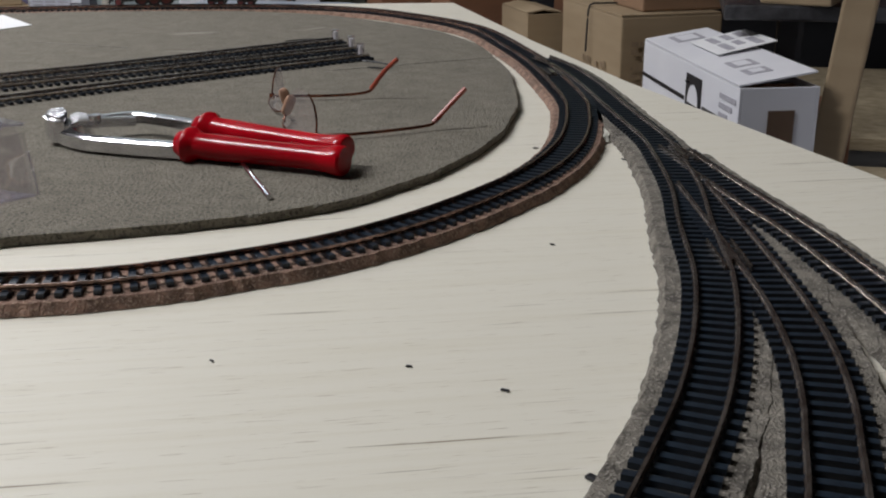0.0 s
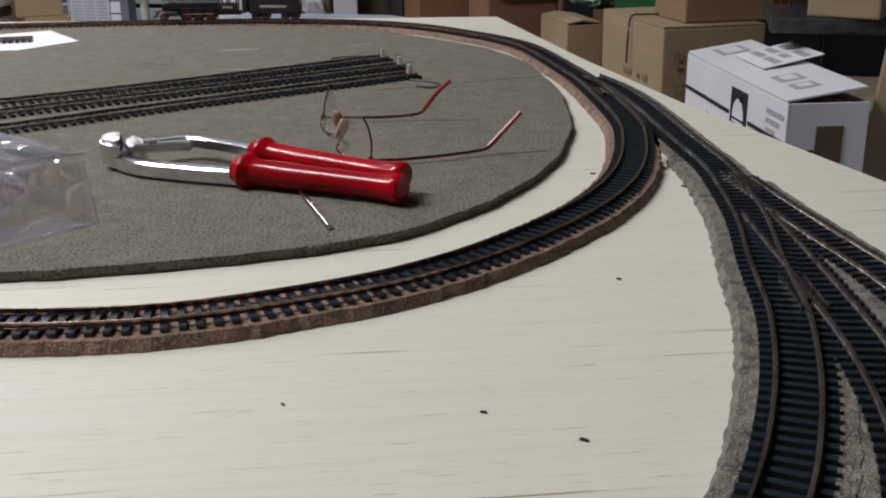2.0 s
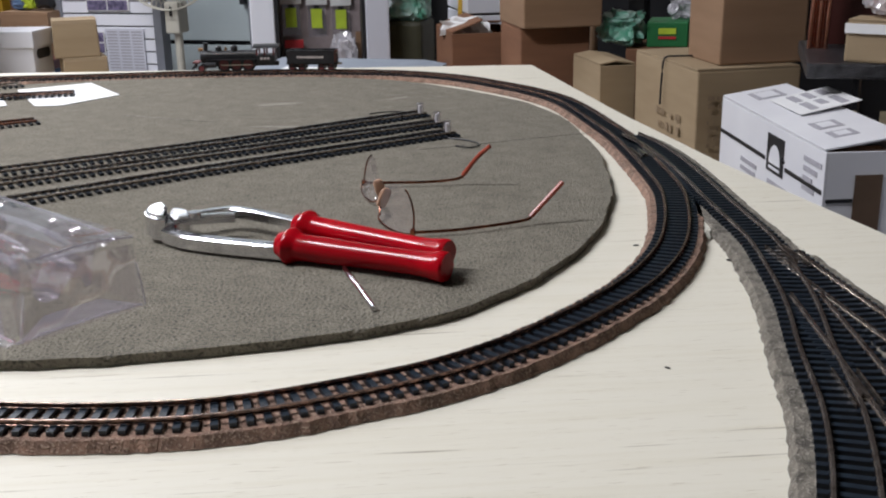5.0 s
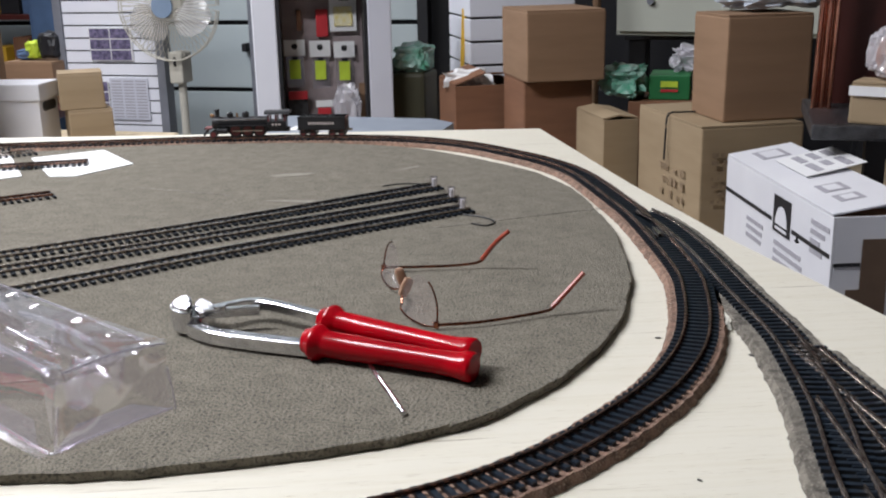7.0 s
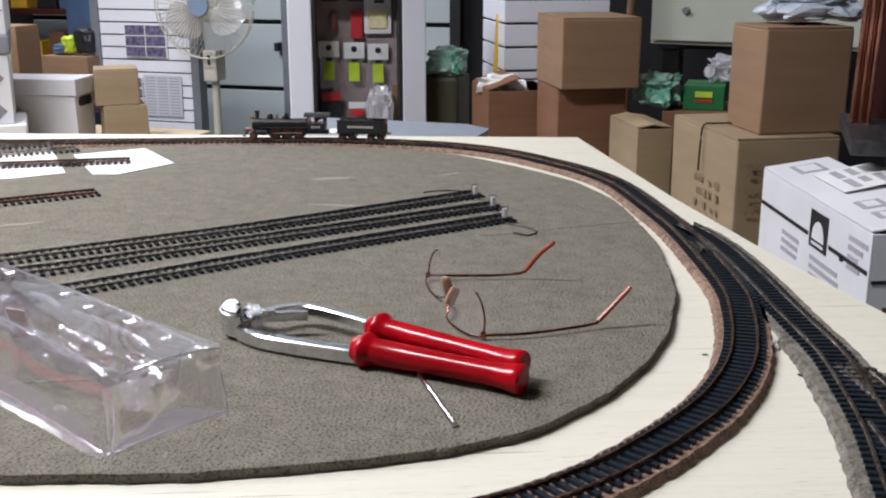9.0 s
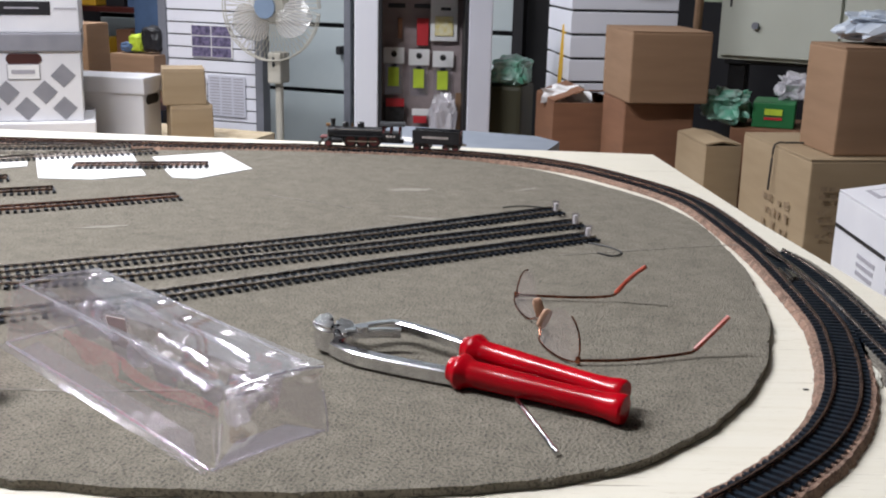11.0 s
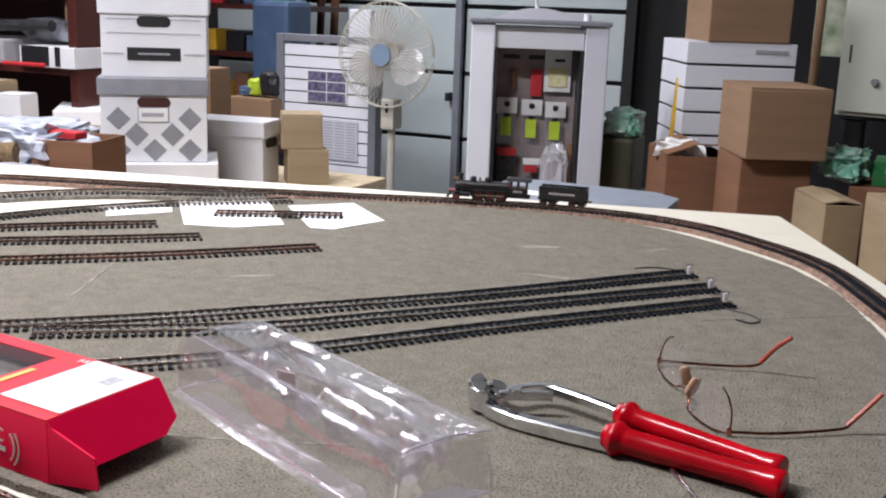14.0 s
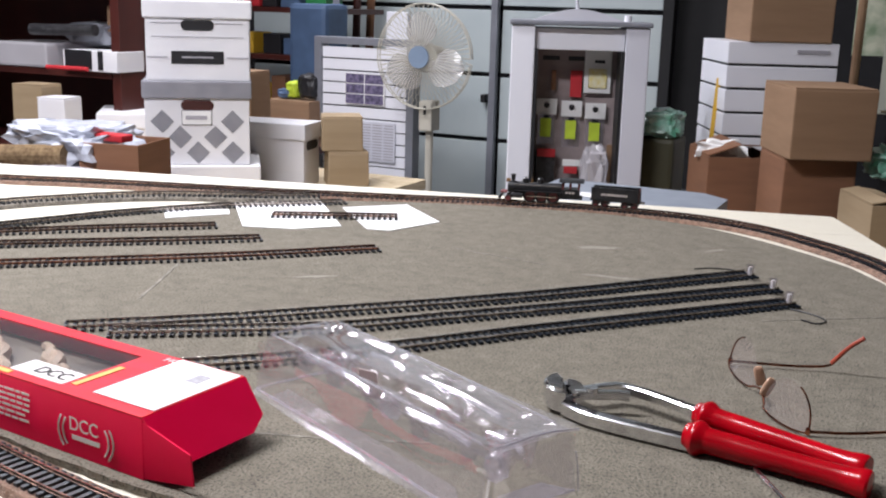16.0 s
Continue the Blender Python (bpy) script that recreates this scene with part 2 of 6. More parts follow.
def rod(a, b, r, bm=None, n=12, r2=None):
    bm = bm or bmesh.new()
    a, b = Vector(a), Vector(b)
    m = Matrix.Translation((a + b) / 2) @ (b - a).to_track_quat("Z", "Y").to_matrix().to_4x4()
    bmesh.ops.create_cone(bm, cap_ends=True, segments=n, radius1=r, radius2=r if r2 is None else r2, depth=(b - a).length, matrix=m)
    return bm


def glide(points, step):
    """A smooth curve through the points, at even steps: places and headings."""
    p = [Vector((*q, 0)) if len(q) == 2 else Vector(q) for q in points]
    p = [p[0] * 2 - p[1]] + p + [p[-1] * 2 - p[-2]]
    fine = []
    for i in range(1, len(p) - 2):
        a, b, c, d = p[i - 1:i + 3]
        for k in range(12):
            t = k / 12
            fine.append(0.5 * (2 * b + (c - a) * t + (2 * a - 5 * b + 4 * c - d) * t * t + (3 * b - a - 3 * c + d) * t ** 3))
    fine.append(p[-2])
    out, need = [fine[0].copy()], step
    for a, b in zip(fine, fine[1:]):
        gap = (b - a).length
        while gap >= need:
            a = a + (b - a).normalized() * need
            out.append(a.copy())
            gap, need = gap - need, step
        need -= gap
    ways = [(out[min(i + 1, len(out) - 1)] - out[max(i - 1, 0)]).normalized() for i in range(len(out))]
    return list(zip(out, ways))


def sweep(run, profile, bm=None, close=True):
    """A profile of (aside, up) drawn along a run of places and headings, kept upright."""
    bm = bm or bmesh.new()
    rings = []
    for p, w in run:
        side = Vector((w.y, -w.x, 0)).normalized()
        rings.append([bm.verts.new(p + side * s + Vector((0, 0, u))) for s, u in profile])
    n = len(profile)
    for a, b in zip(rings, rings[1:]):
        for i in range(n if close else n - 1):
            bm.faces.new((a[i], a[(i + 1) % n], b[(i + 1) % n], b[i]))
    if close:
        bm.faces.new(rings[0])
        bm.faces.new(rings[-1][::-1])
    return bm


def tube(points, r, n=8, step=0.004, bm=None):
    """A round bar bent through places in space."""
    bm = bm or bmesh.new()
    run = glide(points, step)
    rings, up = [], Vector((0, 0, 1))
    for p, w in run:
        side = w.cross(up)
        side = side.normalized() if side.length > 0.05 else Vector((1, 0, 0))
        top = side.cross(w).normalized()
        rings.append([bm.verts.new(p + (side * math.cos(2 * math.pi * k / n) + top * math.sin(2 * math.pi * k / n)) * r) for k in range(n)])
    for a, b in zip(rings, rings[1:]):
        for i in range(n):
            bm.faces.new((a[i], a[(i + 1) % n], b[(i + 1) % n], b[i]))
    bm.faces.new(rings[0])
    bm.faces.new(rings[-1][::-1])
    return bm


def slab(outline, z0, z1, bm=None):
    """A flat plate with the given outline."""
    bm = bm or bmesh.new()
    low = [bm.verts.new((*q[:2], z0)) for q in outline]
    top = [bm.verts.new((*q[:2], z1)) for q in outline]
    n = len(outline)
    bm.faces.new(top)
    bm.faces.new(low[::-1])
    for i in range(n):
        bm.faces.new((low[i], low[(i + 1) % n], top[(i + 1) % n], top[i]))
    return bm


def crumpled(lo, hi, cuts, amount, seed):
    """A crumpled bag: a box worn round, with creases."""
    bm = bmesh.new()
    bmesh.ops.create_icosphere(bm, subdivisions=cuts, radius=1)
    c = [(a + b) / 2 for a, b in zip(lo, hi)]
    h = [(b - a) / 2 for a, b in zip(lo, hi)]
    for v in bm.verts:
        d = v.co.copy()
        q = Vector([math.copysign(abs(k) ** 0.6, k) for k in d])
        k = 1 + amount * noise.noise(d * 2.3 + Vector((seed, 0, 0))) + amount * 0.6 * noise.noise(d * 6 + Vector((0, seed, 0)))
        v.co = Vector([c[i] + h[i] * q[i] * k * 0.9 for i in range(3)])
        v.co.z = max(v.co.z, lo[2])
    return bm


# ---- the room ----
FLOOR_W, FLOOR_E, FLOOR_S, FLOOR_N = -4.2, 1.8, -1.6, 4.9
tagged(part("floor", box((FLOOR_W, FLOOR_S, -0.1), (FLOOR_E, FLOOR_N, 0)), CONCRETE), "worn grey concrete shop floor", "floor", kind="structure")
tagged(part("ceiling", box((FLOOR_W, FLOOR_S, 2.8), (FLOOR_E, FLOOR_N, 2.9)), CEIL), "plain pale ceiling with tube lights", "ceiling", kind="structure")
tagged(part("wall_north", box((FLOOR_W, FLOOR_N, 0), (FLOOR_E, FLOOR_N + 0.15, 2.8)), WALL), "dark back wall of the shop", "wall", kind="structure")
tagged(part("wall_south", box((FLOOR_W, FLOOR_S - 0.15, 0), (FLOOR_E, FLOOR_S, 2.8)), WALL_PALE), "pale painted wall", "wall", kind="structure")
tagged(part("wall_west", box((FLOOR_W - 0.15, FLOOR_S, 0), (FLOOR_W, FLOOR_N, 2.8)), WALL), "dark wall behind the shelving", "wall", kind="structure")
tagged(part("wall_east", box((FLOOR_E, FLOOR_S, 0), (FLOOR_E + 0.15, FLOOR_N, 2.8)), WALL), "dark wall behind stacked cartons", "wall", kind="structure")
GLOW = bpy.data.materials.new("tube_glow")
GLOW.use_nodes = True
GLOW.node_tree.nodes["Principled BSDF"].inputs["Emission Color"].default_value = (1, 0.97, 0.92, 1)
GLOW.node_tree.nodes["Principled BSDF"].inputs["Emission Strength"].default_value = 4.0
for x, y, w in LAMPS:
    fit = thing("ceiling_light", pose(x, y, 2.8, 0, 0, 15), "white batten ceiling light with a lit diffuser", "ceiling light", "ceiling lights")
    part("housing", box((-0.64, -0.14, -0.06), (0.64, 0.14, 0), 0.005), CEIL, fit)
    part("diffuser", box((-0.6, -0.11, -0.1), (0.6, 0.11, -0.061), 0.01), GLOW, fit)

# garage door: panels between dark seams
door = thing("garage_door", pose(-1.9, 4.5, 0), "pale grey-green sectional garage door with dark seams", "garage door", kind="structure")
# backing runs on past the panels, its near-black colour standing in for the dark gap
part("door_backing", box((-1.3, 0.03, 0), (1.0, 0.08, 2.5)), DARK, door)
for col, (x0, x1) in enumerate(((-1.28, -0.72), (-0.70, -0.01), (0.01, 0.70))):
    for row in range(9):
        z0 = -0.03 + row * 0.283
        part("door_panel", box((x0, 0, max(z0 + 0.008, 0)), (x1, 0.028, z0 + 0.272), 0.004), GARAGE, door)
part("door_post", box((-0.03, -0.035, 0), (0.0, -0.001, 2.5), 0.004), GREY_METAL, door, "grey steel upright")
part("door_post", box((0.715, -0.06, 0), (0.76, -0.001, 2.5), 0.004), DARK, door, "dark steel track")
part("door_latch", box((-0.06, -0.05, 0.70), (-0.04, -0.001, 0.735), 0.004), BLACK, door, "black latch")

# ---- the layout board ----
BOARD = [(-2.1, 1.27), (-0.447, 1.688), (-0.209, 1.75), (-0.05, 1.405), (0.06, 1.185), (0.165, 1.0), (0.36, 0.66), (0.5, 0.3), (0.5, -0.1), (-2.1, -0.1)]
table = thing("layout_table", pose(0, 0, 0), "pale plywood model railway board on a timber frame", "table")
part("tabletop", slab(BOARD, TOP - 0.018, TOP), PLY, table)
part("edge_batten", slab([(-0.235, 1.70), (0.115, 1.0), (0.45, 0.3), (0.40, 0.3), (0.07, 1.0), (-0.26, 1.66)], TOP - 0.09, TOP - 0.019), PLY_EDGE, table)
part("edge_batten", slab([(-2.05, 1.22), (-0.28, 1.66), (-0.28, 1.62), (-2.05, 1.18)], TOP - 0.09, TOP - 0.019), PLY_EDGE, table)
for x, y in ((-1.95, 0.0), (0.4, 0.0), (-1.95, 1.15), (-0.32, 1.56)):
    part("leg", box((x - 0.035, y - 0.035, 0), (x + 0.035, y + 0.035, TOP - 0.0185), 0.003), PLY_EDGE, table)

SHEET_EDGE = [(-2.0, 0.70), (-1.1, 0.705), (-0.75, 0.688), (-0.6, 0.656), (-0.5, 0.641), (-0.4, 0.638), (-0.303, 0.658), (-0.225, 0.683), (-0.175, 0.705), (-0.139, 0.726), (-0.104, 0.748), (-0.07, 0.78),
              (-0.05, 0.812), (-0.029, 0.863), (-0.015, 0.926), (-0.012, 0.99), (-0.019, 1.071), (-0.043, 1.186), (-0.070, 1.265), (-0.099, 1.338), (-0.134, 1.392), (-0.17, 1.436),
              (-0.25, 1.498), (-0.334, 1.545), (-0.43, 1.562), (-0.51, 1.555), (-0.58, 1.538), (-0.649, 1.52), (-0.73, 1.488), (-0.80, 1.45), (-0.87, 1.40), (-0.935, 1.345),
              (-0.985, 1.28), (-1.025, 1.215), (-1.06, 1.14), (-1.1, 1.07), (-1.2, 1.02), (-1.5, 1.0), (-2.0, 0.99)]
run = glide(SHEET_EDGE, 0.004)
ragged = [p.xy + Vector((w.y, -w.x)) * (0.0013 * noise.noise(p * 110) + 0.0018 * noise.noise(p * 35)) for p, w in run]
bm = slab(ragged, 0.0005, 0.0055)
rim = [e for e in bm.edges if all(v.co.z > 0.005 for v in e.verts)]
bmesh.ops.bevel(bm, geom=rim, offset=0.0012, segments=1, affect="EDGES")
sheet = tagged(part("cork_sheet", bm, SHEET, None, m=pose(0, 0, TOP)), "speckled grey-brown cork sheet filling the track loop", "cork sheet")

# ---- track ----
GAUGE, TIE_STEP = 0.0158, 0.0070
MAIN = [(-2.0, 0.66), (-1.3, 0.66), (-0.95, 0.665), (-0.75, 0.66), (-0.62, 0.64), (-0.53, 0.622), (-0.46, 0.61), (-0.40, 0.605), (-0.33, 0.605), (-0.26, 0.61), (-0.2, 0.62), (-0.16, 0.631), (-0.13, 0.643), (-0.1, 0.662),
        (-0.063, 0.692), (-0.042, 0.714), (-0.02, 0.745), (0.001, 0.785), (0.021, 0.833), (0.032, 0.876), (0.0375, 0.92), (0.0375, 0.965), (0.034, 1.01), (0.0265, 1.06), (0.004, 1.14), (-0.025, 1.23),
        (-0.05, 1.292), (-0.104, 1.413), (-0.15, 1.475), (-0.2, 1.52), (-0.267, 1.568), (-0.345, 1.595), (-0.43, 1.597), (-0.51, 1.586), (-0.58, 1.567), (-0.649, 1.547), (-0.73, 1.515), (-0.837, 1.478),
        (-0.913, 1.45), (-1.073, 1.4), (-1.196, 1.361), (-1.3, 1.32), (-1.6, 1.22)]
SIDING = [(0.075, 0.42), (0.088, 0.46), (0.096, 0.485), (0.102, 0.513), (0.108, 0.542), (0.1145, 0.577), (0.119, 0.617), (0.121, 0.657), (0.1205, 0.70), (0.1165, 0.74), (0.1135, 0.77), (0.109, 0.83), (0.1, 0.889),
          (0.09, 0.94), (0.076, 0.985), (0.06, 1.035), (0.042, 1.095), (0.022, 1.155), (0.0, 1.21), (-0.022, 1.25)]
BRANCH = [(0.13, 0.42), (0.14, 0.46), (0.145, 0.49), (0.15, 0.526), (0.152, 0.554), (0.154, 0.584), (0.1535, 0.621), (0.1495, 0.66), (0.1425, 0.70), (0.132, 0.75), (0.121, 0.80), (0.111, 0.845)]
OUTER = [(0.24, 0.45), (0.215, 0.58), (0.193, 0.67), (0.178, 0.72), (0.163, 0.765), (0.146, 0.805), (0.131, 0.842), (0.116, 0.88), (0.102, 0.92)]
SECOND = [(-0.86, 1.458), (-0.895, 1.425), (-0.963, 1.388), (-1.03, 1.35), (-1.086, 1.3), (-1.129, 1.244), (-1.167, 1.182), (-1.22, 1.05)]
THIRD = [(-0.80, 1.43), (-0.847, 1.381), (-0.912, 1.321), (-0.956, 1.261), (-0.993, 1.202), (-1.023, 1.139), (-1.05, 1.079), (-1.09, 0.98)]
FOURTH = [(-0.846, 1.214), (-0.934, 1.139), (-1.022, 1.053), (-1.11, 0.965)]
FIFTH = [(-0.762, 1.187), (-0.837, 1.122), (-0.975, 1.011), (-1.09, 0.91)]
SIXTH = [(-0.625, 1.214), (-0.74, 1.095), (-0.907, 0.951), (-1.06, 0.82)]
STUBS = ([(-0.242, 1.322), (-0.381, 1.150), (-0.458, 1.064), (-0.532, 0.988), (-0.602, 0.917), (-0.70, 0.83)],
         [(-0.210, 1.277), (-0.364, 1.103), (-0.438, 1.022), (-0.506, 0.948), (-0.599, 0.880), (-0.66, 0.838)],
         [(-0.187, 1.230), (-0.344, 1.045), (-0.41, 0.963), (-0.486, 0.872), (-0.553, 0.808), (-0.64, 0.73)])
TIE_MESH = None


def tie_mesh():
    bm = box((-0.0016, -0.0136, 0), (0.0016, 0.0136, 0.0021))
    for s in (-1, 1):
        box((-0.0012, s * GAUGE / 2 - 0.0016, 0.0021), (0.0012, s * GAUGE / 2 + 0.0016, 0.0027), bm=bm)
    me = bpy.data.meshes.new("tie")
    bm.to_mesh(me)
    bm.free()
    me.materials.append(TIE)
    return me


def track(points, z, label, bed=None, rail=RAIL_STEEL, bed_label="", most=300, width=0.0225):
    """Rails and ties, on a bevelled roadbed strip if bed is given."""
    global TIE_MESH
    TIE_MESH = TIE_MESH or tie_mesh()
    run = glide(points, 0.006)
    if bed:
        strip = bmesh.new()
        rng = [(p, w) for p, w in glide(points, 0.004)]
        rings = []
        for p, w in rng:
            side = Vector((w.y, -w.x, 0))
            l, r = (width + 0.0012 * noise.noise(p * 260 + Vector((k, 0, 0))) + 0.0008 * noise.noise(p * 90 + Vector((0, k, 0))) for k in (3, 9))
            rings.append([strip.verts.new(p + side * s + Vector((0, 0, u))) for s, u in ((-l, 0), (-l + 0.0025, z), (r - 0.0025, z), (r, 0))])
        for a, b in zip(rings, rings[1:]):
            for i in range(3):
                strip.faces.new((a[i], a[i + 1], b[i + 1], b[i]))
        tagged(part("cork_roadbed", strip, bed, None, m=pose(0, 0, TOP + 0.0004)), bed_label, "roadbed")
    t = thing("model_track", pose(0, 0, TOP + z + 0.0006), label, "model track", "model tracks")
    for s in (-1, 1):
        c = s * GAUGE / 2
        bm = sweep(run, ((c - 0.0011, 0.0021), (c + 0.0011, 0.0021), (c + 0.0011, 0.0026), (c + 0.0004, 0.0029), (c + 0.0006, 0.0036), (c + 0.0006, 0.0046), (c - 0.0006, 0.0046), (c - 0.0006, 0.0036), (c - 0.0004, 0.0029), (c - 0.0011, 0.0026)))
        part("rail", bm, rail, t)
    TRACKS.append((t, glide(points, TIE_STEP), most))
    return t


TRACKS = []
track(MAIN, 0.005, "curved model track with black ties on cork", CORK, RAIL_BROWN, "brown cork roadbed strip under the loop", width=0.0195)
track(SIDING, 0.005, "model siding track with black ties and worn rails", CORK_GREY, RAIL_WORN, "grey-brown cork roadbed strip under the siding")
track(BRANCH, 0.0046, "model branch track curving out of a turnout", CORK_GREY, RAIL_WORN, "grey-brown cork roadbed strip beside the turnout")
track(OUTER, 0.0042, "outer model track along the board's edge", CORK_GREY, RAIL_STEEL, "grey cork roadbed strip near the board's edge")
track(SECOND, 0.0046, "model track splitting off the far straight", CORK_GREY, RAIL_STEEL, "grey cork roadbed strip at the far side")
track(THIRD, 0.0055, "thin model track on the sheet's edge", None, RAIL_STEEL, most=90)
# the last one's rails have a reddish reflection put into their colour
for pts, rail in ((FOURTH, RAIL_BROWN), (FIFTH, RAIL_BROWN), (SIXTH, RAIL_RED_GLINT)):
    track(pts, 0.0055, "loose yard track lying on the cork sheet", None, rail, most=90)
for pts in STUBS:
    track(pts, 0.0055, "straight yard track with black ties", None, RAIL_STEEL, most=160)

# ---- train ----
def along(points, x):
    """The place and heading on the loop nearest to a given x on its far side."""
    return min((q for q in glide(points, 0.004) if q[0].y > 1.3), key=lambda q: abs(q[0].x - x))


def wheelset(parent, x, r, mat, rim, name="wheel"):
    for s in (-1, 1):
        y = s * 0.0078
        w = part(name, rod((x, y - 0.0014, r), (x, y + 0.0014, r), r, n=20), mat, parent)
        part("rim", rod((x, y + s * 0.0013 - 0.0004, r), (x, y + s * 0.0013 + 0.0004, r), r * 0.72, n=16), rim, w)


def lettering(parent, name, x0, x1, y, z, h, count, face):
    """Short pale bars where writing too small to read stands."""
    bm = bmesh.new()
    n = count
    for i in range(n):
        a = x0 + (x1 - x0) * i / n
        b = a + (x1 - x0) / n * 0.68
        if face == "side":
            box((a, y - 0.0002, z), (b, y + 0.0002, z + h), bm=bm)
        else:
            box((y - 0.0002, a, z), (y + 0.0002, b, z + h), bm=bm)
    part(name, bm, LOCO_WHITE, parent, "pale lettering too small to read")


def locomotive(m):
    t = thing("toy_steam_locomotive", m, "black model steam locomotive standing on the far curve", "model train")
    part("frame", box((-0.052, -0.006, 0.007), (0.05, 0.006, 0.0125), 0.0008), LOCO, t)
    part("boiler", rod((-0.046, 0, 0.0205), (0.02, 0, 0.0205), 0.0085, n=24), LOCO, t, smooth=True)
    sb = part("smokebox", rod((-0.058, 0, 0.0205), (-0.046, 0, 0.0205), 0.009, n=24), LOCO, t, smooth=True)
    part("smokebox_door", rod((-0.0595, 0, 0.0205), (-0.058, 0, 0.0205), 0.0065, n=20, r2=0.007), LOCO, sb)
    part("headlamp", rod((-0.062, 0, 0.0305), (-0.056, 0, 0.0305), 0.0026, n=14), BRASS, t)
    bm = rod((-0.052, 0, 0.029), (-0.052, 0, 0.0385), 0.0027, n=16, r2=0.0034)
    rod((-0.052, 0, 0.0385), (-0.052, 0, 0.0398), 0.004, bm, 16)
    part("chimney", bm, LOCO, t)
    for x, r, h in ((-0.034, 0.0045, 0.0355), (-0.012, 0.005, 0.036)):
        bm = rod((x, 0, 0.027), (x, 0, h - 0.002), r, n=16)
        rod((x, 0, h - 0.002), (x, 0, h), r, bm, 16, r * 0.45)
        part("dome", bm, LOCO, t, smooth=True)
    part("bell", rod((-0.024, 0, 0.029), (-0.024, 0, 0.034), 0.002, n=10, r2=0.001), BRASS, t)
    for s in (-1, 1):
        part("running_board", box((-0.05, s * 0.0115 - 0.003, 0.0165), (0.022, s * 0.0115 + 0.003, 0.0175), 0.0002), LOCO, t)
        part("cylinder", rod((-0.052, s * 0.0115, 0.0105), (-0.037, s * 0.0115, 0.0105), 0.0042, n=14), LOCO, t)
        part("side_rod", box((-0.03, s * 0.0102 - 0.0005, 0.0085), (0.012, s * 0.0102 + 0.0005, 0.0103)), RAIL_STEEL, t, "bare steel side rod")
        part("handrail", rod((-0.05, s * 0.0092, 0.0255), (0.018, s * 0.0092, 0.0255), 0.0004, n=6), RAIL_STEEL, t)
    # cab with window openings left between posts
    cab = part("cab", box((0.02, -0.0125, 0.0125), (0.046, 0.0125, 0.0225), 0.0004), LOCO, t)
    for s in (-1, 1):
        for x in (0.0205, 0.031, 0.0435):
            part("cab_post", box((x, s * 0.0118 - 0.0007, 0.0225), (x + 0.0024, s * 0.0118 + 0.0007, 0.0325)), LOCO_RED, cab, "dull red cab post")
        lettering(t, "number_bar", 0.026, 0.04, s * 0.0127, 0.0165, 0.0028, 3, "side")
    bm = bmesh.new()
    sweep([(Vector((0.016, 0, 0)), Vector((1, 0, 0))), (Vector((0.052, 0, 0)), Vector((1, 0, 0)))],
          [(0.0145 * math.cos(a), 0.0325 + 0.0045 * math.sin(a)) for a in [math.pi * k / 10 for k in range(11)]], bm)
    part("roof", bm, LOCO, t, "black arched cab roof")
    bm = box((-0.07, -0.011, 0.0125), (-0.06, 0.011, 0.0145), 0.0003)
    part("pilot_beam", bm, LOCO_RED, t, "dull red beam")
    bm = bmesh.new()
    for k in range(-4, 5):
        rod((-0.066, k * 0.0022, 0.0125), (-0.074 + abs(k) * 0.0012, k * 0.0026, 0.0035), 0.0005, bm, 5)
    part("pilot_grille", bm, LOCO, t)
    for x in (-0.026, -0.009, 0.008):
        wheelset(t, x, 0.0098, LOCO, LOCO_RED, "driving_wheel")
    wheelset(t, -0.058, 0.005, LOCO, LOCO_RED, "pilot_wheel")
    return t


